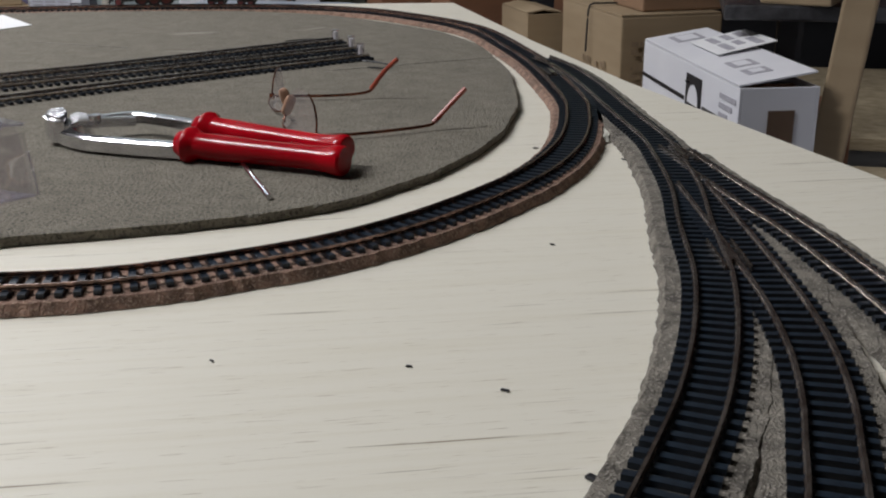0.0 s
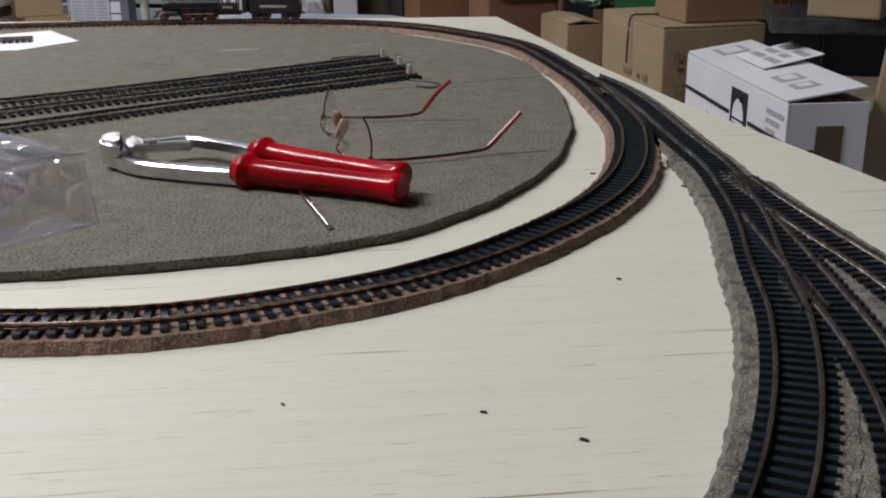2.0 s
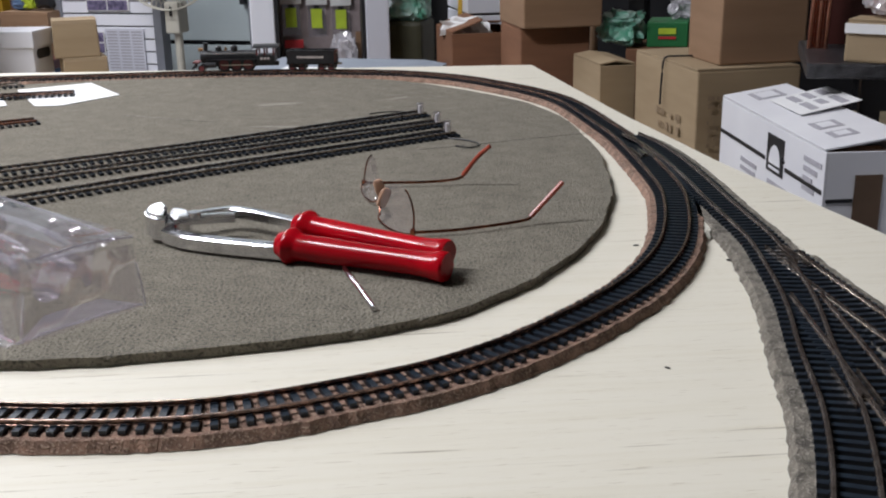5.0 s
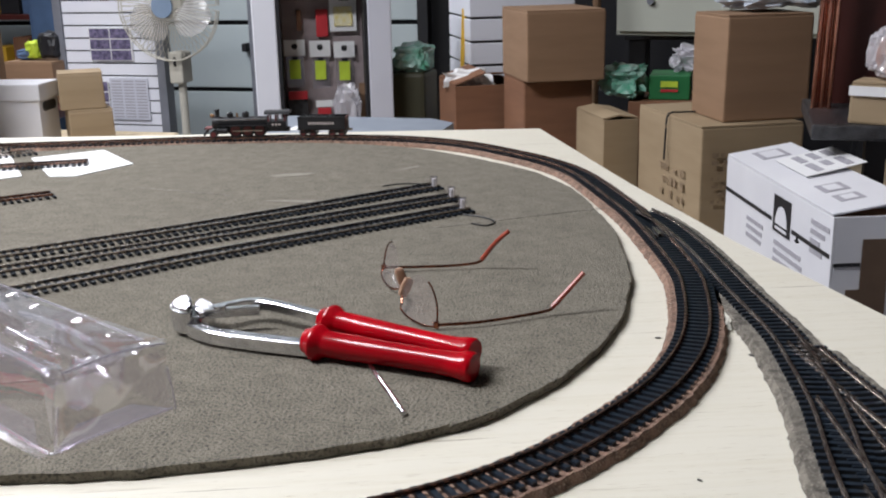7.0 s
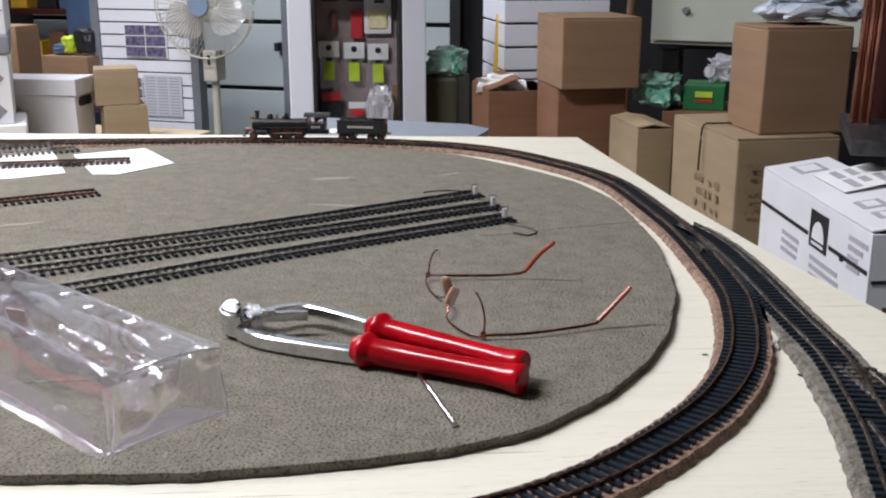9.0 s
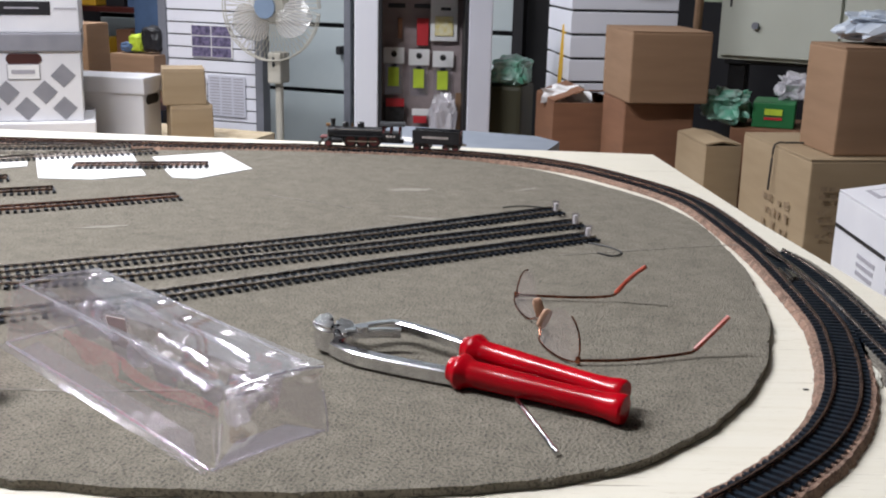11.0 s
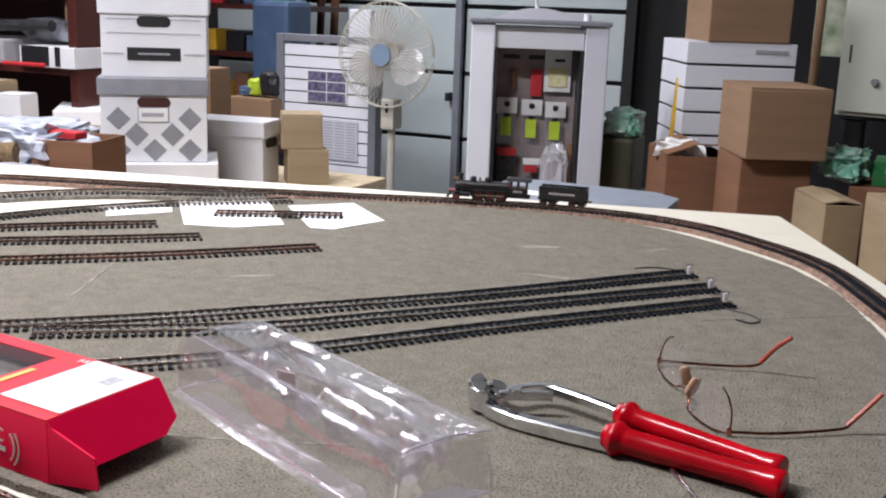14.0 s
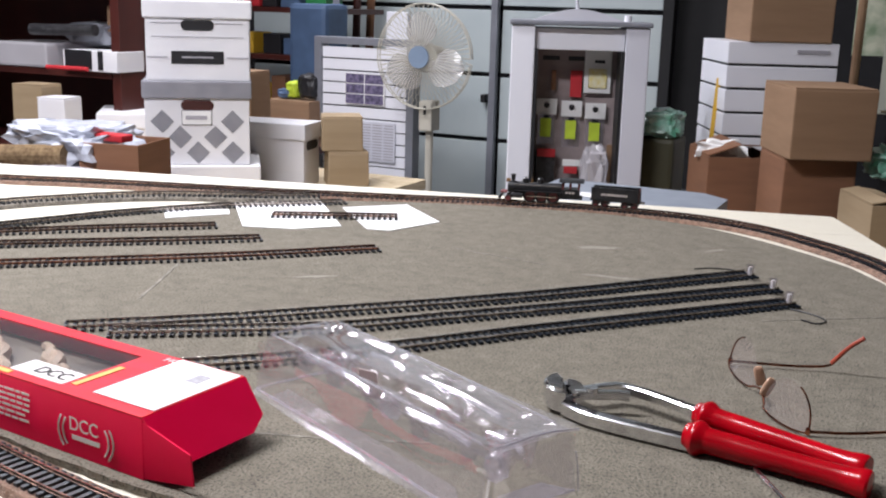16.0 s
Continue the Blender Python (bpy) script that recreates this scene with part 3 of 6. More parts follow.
def tender(m):
    t = thing("toy_tender", m, "black model tender with dull red end behind its locomotive", "model train")
    part("frame", box((-0.036, -0.0095, 0.0085), (0.036, 0.0095, 0.0112), 0.0004), LOCO, t)
    bm = bmesh.new()
    for lo, hi in (((-0.034, -0.0128, 0.0112), (0.034, -0.0118, 0.0275)), ((-0.034, 0.0118, 0.0112), (0.034, 0.0128, 0.0275)), ((-0.034, -0.0118, 0.0112), (-0.033, 0.0118, 0.0275)),
                   ((-0.033, -0.0118, 0.0112), (0.033, 0.0118, 0.0225))):
        box(lo, hi, bm=bm)
    part("tank", bm, LOCO, t)
    part("rear_sheet", box((0.033, -0.0118, 0.0112), (0.0345, 0.0118, 0.0275), 0.0002), LOCO_RED, t, "dull red tender end")
    bm = bmesh.new()
    rng = random.Random(4)
    for _ in range(90):
        x, y = rng.uniform(-0.031, 0.014), rng.uniform(-0.0105, 0.0105)
        s = rng.uniform(0.001, 0.0022)
        box((x - s, y - s, 0.0226), (x + s, y + s, 0.0236 + s + 0.003 * (1 - abs(y) / 0.0105)), bm=bm, m=None)
    part("coal_load", bm, LOCO, t, "black coal lumps")
    part("rim", box((-0.0345, -0.0133, 0.0275), (0.0347, -0.0113, 0.0284)), LOCO, t)
    part("rim", box((-0.0345, 0.0113, 0.0275), (0.0347, 0.0133, 0.0284)), LOCO, t)
    part("water_hatch", rod((0.023, 0, 0.0225), (0.023, 0, 0.026), 0.004, n=16), LOCO, t)
    for y in (-0.006, 0.006):
        part("ladder", box((0.0346, y - 0.0004, 0.009), (0.0354, y + 0.0004, 0.026)), LOCO, t)
    part("coupler", box((0.035, -0.002, 0.0075), (0.042, 0.002, 0.0105), 0.0004), RAIL_STEEL, t)
    lettering(t, "lettering", -0.019, 0.019, -0.0131, 0.0175, 0.0032, 12, "side")
    lettering(t, "lettering", -0.019, 0.019, 0.0131, 0.0175, 0.0032, 12, "side")
    lettering(t, "lettering", -0.0055, 0.0055, 0.0347, 0.0225, 0.0022, 6, "end")
    for x in (-0.021, 0.021):
        tr = part("truck", box((x - 0.011, -0.0098, 0.0045), (x + 0.011, 0.0098, 0.0075), 0.0006), LOCO, t)
        wheelset(t, x - 0.007, 0.0052, LOCO, LOCO_RED)
        wheelset(t, x + 0.007, 0.0052, LOCO, LOCO_RED)
    return t


RAIL_TOP = TOP + 0.0056 + 0.0046
p, w = along(MAIN, -0.560)
locomotive(Matrix.Translation((p.x, p.y, RAIL_TOP)) @ pose(0, 0, 0, 0, 0, math.degrees(math.atan2(-w.y, -w.x))) @ Matrix.Scale(0.93, 4))
p, w = along(MAIN, -0.470)
tender(Matrix.Translation((p.x, p.y, RAIL_TOP)) @ pose(0, 0, 0, 0, 0, math.degrees(math.atan2(-w.y, -w.x))) @ Matrix.Scale(0.93, 4))

# ---- pliers ----
ON = TOP + 0.0056


def pliers():
    t = thing("slip_joint_pliers", pose(0, 0, ON), "chromed slip-joint pliers with glossy red handles on the sheet", "pliers")

    def bar(points, w, h0, h1, name, label=""):
        return part(name, sweep(glide(points, 0.004), ((-w, h0), (-w, h1 - 0.001), (-w + 0.001, h1), (w - 0.001, h1), (w, h1 - 0.001), (w, h0))), CHROME, t, label)
    bar([(-0.274, 0.874), (-0.264, 0.887), (-0.252, 0.898), (-0.238, 0.897), (-0.215, 0.889), (-0.185, 0.876)], 0.0034, 0.009, 0.0155, "upper_arm")
    bar([(-0.276, 0.860), (-0.266, 0.854), (-0.252, 0.849), (-0.222, 0.845), (-0.182, 0.842)], 0.0046, 0.002, 0.0105, "lower_arm")
    bar([(-0.272, 0.868), (-0.260, 0.874), (-0.248, 0.880), (-0.236, 0.884)], 0.0028, 0.0105, 0.0165, "joint_plate")
    # two rounded jaws with a toothed slot between them
    for name, z0, z1, near, side in (("lower_jaw", 0.0015, 0.0165, 0.0016, -1), ("upper_jaw", 0.0035, 0.0205, 0.0020, 1)):
        arc = [(0.0150 * math.cos(q) * (1.12 if math.cos(q) > 0 else 0.92), side * (near + 0.0128 * math.sin(q))) for q in [math.pi * k / 14 for k in range(15)]]
        arc += [(-0.0068, side * near * 0.4), (-0.0035, side * (near + 0.0022)), (0.0, side * near * 0.7), (0.0035, side * (near + 0.0022)), (0.0072, side * near * 0.4)]
        jaw = slab(arc[::side], z0, z1)
        rim = [e for e in jaw.edges if abs(e.verts[0].co.z - e.verts[1].co.z) < 1e-6]
        bmesh.ops.bevel(jaw, geom=rim, offset=0.0022, segments=3, affect="EDGES")
        for v in jaw.verts:
            v.co.z -= 0.16 * max(0.0, -v.co.x)
        part(name, jaw, CHROME, t, "rounded toothed jaw", smooth=True, m=pose(-0.2815, 0.872, 0, 0, 0, 118))
    for k in range(6):
        part("jaw_tooth", box((-0.0009, -0.0042, 0.004), (0.0009, 0.0042, 0.0135), 0.0003), CHROME, t, m=pose(-0.2815, 0.872, 0, 0, 0, 118) @ pose(-0.012 + k * 0.0045, 0, 0))
    part("pivot_bolt", rod((-0.2625, 0.872, 0.0155), (-0.2625, 0.872, 0.0188), 0.0042, n=14), CHROME, t)

    def grip(a, b, r):
        a, b = Vector(a), Vector(b)
        d = b - a
        bm = bmesh.new()
        rings, n = [], 18
        side, top = Vector((d.y, -d.x, 0)).normalized(), Vector((0, 0, 1))
        for f, k in ((0, 0.55), (0.006, 0.95), (0.03, 1.05), (0.040, 1.12), (0.055, 1.36), (0.075, 1.46), (0.095, 1.34), (0.12, 1.06), (0.14, 0.97), (0.3, 0.95), (0.55, 0.84), (0.8, 0.80), (0.9, 0.90), (0.95, 1.06), (0.985, 1.08), (0.997, 0.95), (1, 0.6)):
            rings.append([bm.verts.new(a + d * f + side * r * k * 1.08 * math.cos(2 * math.pi * i / n) + top * r * (k ** 0.8) * math.sin(2 * math.pi * i / n)) for i in range(n)])
        for u, v in zip(rings, rings[1:]):
            for i in range(n):
                bm.faces.new((u[i], u[(i + 1) % n], v[(i + 1) % n], v[i]))
        bm.faces.new(rings[0])
        bm.faces.new(rings[-1])
        part("handle", bm, RED_GRIP, t, "glossy translucent red handle", smooth=True)
    grip((-0.192, 0.874, 0.0135), (-0.084, 0.8405, 0.0122), 0.0078)
    grip((-0.192, 0.846, 0.0090), (-0.081, 0.826, 0.0088), 0.0084)


pliers()
nail = part("round_nail", rod((-0.146, 0.832, ON + 0.0018), (-0.107, 0.772, ON + 0.0018), 0.0016, n=10), CHROME)
tagged(nail, "short bare steel nail lying under the pliers", "nail")


# ---- spectacles ----
def spectacles():
    t = thing("spectacles", pose(0, 0, ON), "thin bronze wire spectacles with rose lenses resting open", "spectacles")
    hr, hl = Vector((-0.126, 0.906, 0.003)), Vector((-0.200, 1.022, 0.004))
    br, bl = Vector((-0.160, 0.940, 0.004)), Vector((-0.173, 0.974, 0.004))
    part("temple_arm", tube([hr, (-0.098, 0.919, 0.003), (-0.064, 0.944, 0.0035), (-0.056, 0.951, 0.006), (-0.047, 0.958, 0.017), (-0.039, 0.965, 0.026)], 0.0011), COPPER_WIRE, t)
    part("temple_arm", tube([hl, (-0.158, 1.037, 0.003), (-0.134, 1.045, 0.0045), (-0.127, 1.047, 0.008), (-0.117, 1.047, 0.022), (-0.106, 1.047, 0.032)], 0.0011), COPPER_WIRE, t)
    tip = material("orange_ear_tip", (0.42, 0.075, 0.040), (0.26, 0.035, 0.018), 60, 0.36)
    for pts in ([(-0.0575, 0.9495, 0.0055), (-0.047, 0.958, 0.017), (-0.0385, 0.9655, 0.0265)], [(-0.1285, 1.0465, 0.0075), (-0.117, 1.047, 0.022), (-0.1055, 1.047, 0.0325)]):
        part("ear_tip", tube(pts, 0.0017, 8), tip, t, "glossy orange-brown ear tip", smooth=True)
    lean = Vector((-0.55, -0.83, 0)).normalized()
    for h, g in ((hr, br), (hl, bl)):
        # brow edge down on the sheet, lens standing up from it
        c, u = (h + g) / 2, (h - g) / 2
        pts = []
        for k in range(25):
            a = 2 * math.pi * k / 24
            s, w = math.sin(a), math.cos(a)
            q = c + u * (w if s < 0 else w * (1 + 0.16 * s * abs(w)))
            q += (Vector((0, 0, 0.026)) - lean * 0.004) * s if s > 0 else (Vector((0, 0, 0.0022)) - lean * 0.006) * s
            q.z = max(q.z, 0.0009)
            pts.append(q)
        # the wire runs under the lens and up its outer side only
        part("rim", tube(pts[12:] + pts[1:6], 0.0007, 6, 0.003), COPPER_WIRE, t)
        bm = bmesh.new()
        ring = [bm.verts.new(q) for q in pts[:-1]]
        hub = bm.verts.new(sum(pts[:-1], Vector()) / 24)
        for k in range(24):
            bm.faces.new((ring[k], ring[(k + 1) % 24], hub))
        lens = part("lens", bm, LENS, t, "clear rose-tinted lens")
        lens.visible_shadow = False
        part("hinge", box((-0.0016, -0.0016, -0.002), (0.0016, 0.0016, 0.0025), 0.0005), COPPER_WIRE, t, m=Matrix.Translation(h))
    part("bridge", tube([br, (br + bl) / 2 + Vector((0.002, -0.002, 0.004)), bl], 0.0009), COPPER_WIRE, t)
    for p, tilt in ((Vector((-0.169, 0.969, 0.014)), 18), (Vector((-0.160, 0.950, 0.013)), -24)):
        pad = part("nose_pad", crumpled((-0.0042, -0.0016, -0.0085), (0.0042, 0.0016, 0.0085), 2, 0.0, 1), PAD, t, "peach silicone nose pad", smooth=True, m=Matrix.Translation(p) @ pose(0, 0, 0, 0, -tilt, 20))
        pad.visible_shadow = False
        part("pad_arm", tube([p, p + Vector((-0.002, 0.001, -0.006)), Vector((p.x, p.y, 0.005))], 0.0005), COPPER_WIRE, t)


spectacles()


# ---- clear packaging tray ----
def clamshell():
    t = thing("clear_plastic_tray", pose(-0.482, 0.794, ON, 0, 0, -26), "empty clear plastic packaging tray with moulded hollows", "plastic packaging")
    L, W, H = 0.243, 0.072, 0.040
    # a moulded section drawn along the tray; the valleys step up and down
    section = ((-0.006, 0.0008), (0.0, 0.0012), (0.005, 0.024), (0.008, 0.037), (0.011, H), (0.019, H - 0.001), (0.022, 0.024), (0.025, 0.013), (0.034, 0.011), (0.037, 0.022),
               (0.042, 0.027), (0.047, 0.027), (0.050, 0.020), (0.053, 0.014), (0.056, 0.030), (0.059, H - 0.001), (0.065, H), (0.068, 0.036), (0.070, 0.018), (W, 0.0012))
    steps = (0.018, 0.052, 0.060, 0.098, 0.104, 0.150, 0.157, 0.196, 0.203, 0.226)
    bm = bmesh.new()
    rings, n = [], 62
    for i in range(n + 1):
        x = L * i / n
        up = sum(1 for q in steps if x > q) % 2
        ring = []
        for k, (y, z) in enumerate(section):
            if 6 <= k <= 9 or 12 <= k <= 13:
                z = z + (0.010 if up else 0.0)
            if 9 <= k <= 12:
                z = z - (0.007 if 0.104 < x < 0.150 or x > 0.226 else 0.0)
            if x < 0.012 or x > L - 0.012:
                z = z if k < 5 or k > 14 else H - 0.003
            q = Vector((x, y, z))
            j = Vector((noise.noise(q * 19), noise.noise(q * 19 + Vector((5, 0, 0))), noise.noise(q * 23 + Vector((0, 7, 0))))) * 0.0026
            ring.append(bm.verts.new(q + (j if z > 0.004 else Vector((j.x, j.y, 0)))))
        rings.append(ring)
    for p, q in zip(rings, rings[1:]):
        for k in range(len(section) - 1):
            bm.faces.new((p[k], p[k + 1], q[k + 1], q[k]))
    part("tray", bm, CLEAR, t, smooth=True)
    for x, lean in ((0.001, -0.002), (L - 0.001, 0.004)):
        bm = bmesh.new()
        cols = []
        for k in range(13):
            y = 0.001 + (W - 0.002) * k / 12
            cols.append([bm.verts.new((x + lean * (1 - z / H) + 0.0022 * noise.noise(Vector((x, y * 60, z * 60))), y, z)) for z in (0.0012, 0.008, 0.015, 0.022, 0.029, 0.036)])
        for p, q in zip(cols, cols[1:]):
            for k in range(5):
                bm.faces.new((p[k], p[k + 1], q[k + 1], q[k]))
        part("end_wall", bm, CLEAR, t, smooth=True)
    # ridges and knobs whitened in colour to draw highlights inside the tray
    for x0, x1, y, z in ((0.03, 0.11, 0.022, 0.030), (0.115, 0.20, 0.057, 0.033), (0.06, 0.10, 0.057, 0.033), (0.125, 0.175, 0.043, 0.028), (0.15, 0.215, 0.021, 0.030), (0.20, 0.235, 0.043, 0.027)):
        part("moulded_ridge", tube([(x0, y, z), ((x0 + x1) / 2, y + 0.001, z + 0.001), (x1, y - 0.001, z)], 0.0020, 8, 0.01), CLEAR_EDGE, t, "moulded ridge with painted-in highlight", smooth=True)
    for x, y in ((0.225, 0.028), (0.205, 0.048), (0.04, 0.05), (0.032, 0.042), (0.12, 0.030)):
        part("moulded_knob", crumpled((x - 0.007, y - 0.006, 0.012), (x + 0.007, y + 0.006, 0.030), 2, 0.35, x * 90), CLEAR_EDGE, t, "moulded knob with painted-in highlight", smooth=True)
    # a thin cover lies over the back half, its free edge sprung up
    bm = bmesh.new()
    rows = []
    for i in range(25):
        x = 0.003 + (L - 0.002) * i / 24
        rows.append([bm.verts.new((x, 0.024 + 0.042 * k / 5 + 0.006 * (i / 24) ** 3, H + 0.0012 + 0.003 * (1 - k / 5) + 0.0012 * noise.noise(Vector((x * 16, k * 0.4, 2))))) for k in range(6)])
    for p, q in zip(rows, rows[1:]):
        for k in range(5):
            bm.faces.new((p[k], p[k + 1], q[k + 1], q[k]))
    part("cover_sheet", bm, CLEAR_SEAM, t, "thin clear cover sheet", smooth=True)
    part("cover_edge", tube([(L - 0.001, 0.020, H + 0.001), (L + 0.002, 0.045, H + 0.003), (L + 0.006, 0.072, H + 0.001)], 0.0009, 6, 0.006), CLEAR_EDGE, t, "folded plastic edge with painted-in highlight", smooth=True)
    part("end_tab", slab([(L + 0.002, W - 0.022), (L + 0.002, W - 0.004), (L + 0.016, W + 0.003), (L + 0.013, W - 0.010)], 0.0, 0.0007), CLEAR_EDGE, t, "bent glossy plastic tab", m=pose(0, 0, 0.006, 0, 6, 0))
    part("price_sticker", box((0.0, 0.0, 0.0), (0.014, 0.0006, 0.020)), material("pink_sticker", (0.62, 0.50, 0.48), None, 20, 0.6), t, "pale pink sticker", m=pose(0.088, 0.030, 0.018, 12, 0, 20))
    # thin whitish tubes added along the folds as drawn highlights
    e = 0.0008
    folds = (((0, 0, 0.0015), (L, 0, 0.0015)), ((L, 0, 0.0015), (L, W, 0.0015)), ((0, 0, 0.0015), (0, W, 0.0015)), ((0.004, 0.065, H), (L - 0.004, 0.065, H)),
             ((0.004, 0.011, H), (L - 0.004, 0.011, H)), ((L - 0.002, 0.011, H), (L - 0.002, 0.065, H)), ((0.002, 0.011, H), (0.002, 0.065, H)), ((L + 0.003, 0.001, 0.002), (L, 0.008, H - 0.003)),
             ((L + 0.003, W, 0.002), (L, 0.068, H - 0.003)))
    for a, b in folds:
        mid = (Vector(a) + Vector(b)) / 2 + Vector((0.0006, 0.0008, 0.0012))
        part("fold", tube([a, mid, b], e, 6, 0.012), CLEAR_EDGE, t, "folded plastic edge with painted-in highlight", smooth=True)
    part("glued_seam", slab([(0.02, -0.001), (L - 0.01, -0.001), (L - 0.03, 0.011), (0.03, 0.011)], 0, 0.0005), CLEAR_SEAM, t, "glossy seam", m=pose(0, 0, 0.002, 35, 0, 0))
    part("glued_seam", slab([(0.002, 0), (W - 0.002, 0), (W - 0.02, 0.010), (0.02, 0.010)], 0, 0.0005), CLEAR_EDGE, t, "glossy seam", m=pose(L, 0, 0.002, 0, 0, 90) @ pose(0, 0, 0, 40, 0, 0))
    for o in t.children:
        o.visible_shadow = False


clamshell()


# ---- red window box ----
def text(parent, body, size, m, mat, name="printing"):
    cu = bpy.data.curves.new(name, "FONT")
    cu.body, cu.size, cu.extrude, cu.align_x = body, size, 0.0001, "LEFT"
    cu.materials.append(mat)
    ob = new(name, cu)
    ob.parent = parent
    ob.matrix_basis = m
    return ob


def red_pack():
    t = thing("red_model_box", pose(-0.452, 0.645, ON, 0, 0, -6), "bright red card model box with window and open end", "box")
    L, W, H = 0.28, 0.084, 0.037
    th = 0.0012
    part("front_panel", box((-L, 0, 0), (0, th, H), 0.0003), RED_CARD, t)
    part("back_panel", box((-L, W - th, 0), (0, W, H), 0.0003), RED_CARD, t)
    part("bottom_panel", box((-L, th, 0), (0, W - th, th)), RED_CARD, t)
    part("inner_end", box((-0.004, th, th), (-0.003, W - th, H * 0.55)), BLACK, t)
    bm = bmesh.new()
    for lo, hi in (((-L, 0, H), (0.0, 0.008, H + th)), ((-L, W - 0.012, H), (0.0, W, H + th)), ((-0.078, 0.008, H), (0.0, W - 0.012, H + th))):
        box(lo, hi, bm=bm)
    part("top_panel", bm, RED_DULL, t)
    part("white_label", box((-0.052, 0.010, H + th + 0.0002), (-0.001, W - 0.002, H + th + 0.0006)), PAPER, t, "blank white label")
    part("barcode", box((-0.022, 0.055, H + th + 0.0007), (-0.012, 0.068, H + th + 0.0009)), GREY_INK, t)
    win = part("window_film", box((-L, 0.008, H + 0.0002), (-0.078, W - 0.012, H + 0.0005)), WINDOW, t, "creased clear window film")
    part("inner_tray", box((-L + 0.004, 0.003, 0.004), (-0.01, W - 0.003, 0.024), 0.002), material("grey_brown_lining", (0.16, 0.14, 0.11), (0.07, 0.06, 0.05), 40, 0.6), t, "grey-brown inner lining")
    win.visible_shadow = False
    rng = random.Random(3)
    # tan curved tubes just below the window film
    strip_tan = material("tan_strip", (0.46, 0.37, 0.28), (0.36, 0.28, 0.21), 30, 0.35)
    for k in range(8):
        x, y = -0.083 - k * 0.021, 0.018 + 0.011 * (k % 3)
        bend = [(x + 0.004, y - 0.008, 0.0265), (x - 0.006, y + 0.004, 0.0290), (x - 0.022, y + 0.010, 0.0290), (x - 0.034, y + 0.024, 0.0285), (x - 0.050, y + 0.030 + 0.004 * rng.random(), 0.0265)]
        part("curved_strip", tube(bend, 0.0036 + 0.0016 * (k % 2), 8, 0.004), strip_tan, t, "curved tan strip under the window", smooth=True)
    part("end_flap", slab([(0, 0.0), (0.036, 0.004), (0.034, H * 0.60), (0.0, H * 0.92)], 0, th), RED_CARD, t, "folded-out red end flap", m=pose(0.0005, th, 0.001, 90, 0, 4))
    bm = slab([(0, 0), (0.03, 0.002), (0.034, 0.012), (0.034, W - 0.016), (0.026, W - 0.002), (0, W)], 0, th)
    part("end_flap", bm, RED_CARD, t, "folded-down red end flap", m=pose(0.0, 0, H + 0.0004, 0, 52, 0))
    ink = random.Random(9)
    for x0, x1, z, n in ((-0.138, -0.098, 0.0285, 6), (-0.25, -0.185, 0.027, 5)):
        for k in range(n):
            x = x0 + ink.uniform(0, 0.004)
            while x < x1 - 0.004:
                wd = ink.uniform(0.004, 0.010)
                part("print_word", box((x, -0.0004, z - k * 0.0036), (min(x + wd, x1), -0.0001, z - k * 0.0036 + 0.0014)), WHITE_PRINT, t, "pale print too small to read")
                x += wd + 0.0016
    text(t, "DCC", 0.012, pose(-0.062, -0.0006, 0.0165, 90, 0, 0), WHITE_PRINT)
    part("print_line", box((-0.060, -0.0004, 0.0105), (-0.036, -0.0001, 0.0135)), WHITE_PRINT, t, "pale print too small to read")
    for s in (-1, 1):
        for k in (1, 2):
            bm = bmesh.new()
            c = Vector((-0.048, -0.0003, 0.015))
            arc = [c + Vector((s * (0.016 + 0.004 * k) * math.cos(a), 0, (0.016 + 0.004 * k) * math.sin(a) * 0.75)) for a in [radians(q) for q in range(-35, 36, 7)]]
            part("print_arc", tube(arc, 0.0007, 4, 0.003), WHITE_PRINT, t, "pale wave mark")
    part("print_patch", box((-0.128, 0.0085, H + 0.0007), (-0.0785, 0.028, H + th), 0.0002), WHITE_PRINT, t, "pale patch behind black letters")
    text(t, "DCC", 0.014, pose(-0.112, 0.013, H + th + 0.0004, 0, 0, 0), BLACK)
    text(t, "HO SCALE", 0.0085, pose(-0.062, W - 0.0095, H + th + 0.0003, 0, 0, 0), PAPER)
    part("gold_print", box((-0.074, 0.012, H + th + 0.0002), (-0.069, 0.050, H + th + 0.0005)), GOLD, t, "gold print too small to read")
    part("gold_print", box((-0.21, 0.0015, H + th + 0.0002), (-0.12, 0.006, H + th + 0.0005)), GOLD, t, "gold print too small to read")


red_pack()

# ---- papers and small marks on the board ----
for name, outline, label in (("paper_sheet", [(-0.916, 1.344), (-0.834, 1.426), (-0.723, 1.299), (-0.762, 1.254), (-0.821, 1.234)], "white paper sheet under a short track piece"),
                             ("paper_sheet", [(-0.784, 1.401), (-0.723, 1.467), (-0.634, 1.388), (-0.661, 1.309), (-0.689, 1.302)], "creased white paper sheet under a short track piece"),
                             ("paper_slip", [(-0.96, 1.257), (-0.898, 1.308), (-0.879, 1.285), (-0.928, 1.221)], "small white paper slip beside the yard track")):
    tagged(part(name, slab(outline, 0, 0.0006), PAPER, None, m=pose(0, 0, ON + 0.0002)), label, "paper")
track([(-0.825, 1.302), (-0.755, 1.341), (-0.684, 1.379)], 0.0064, "short loose track piece lying across two papers", None, RAIL_BROWN)
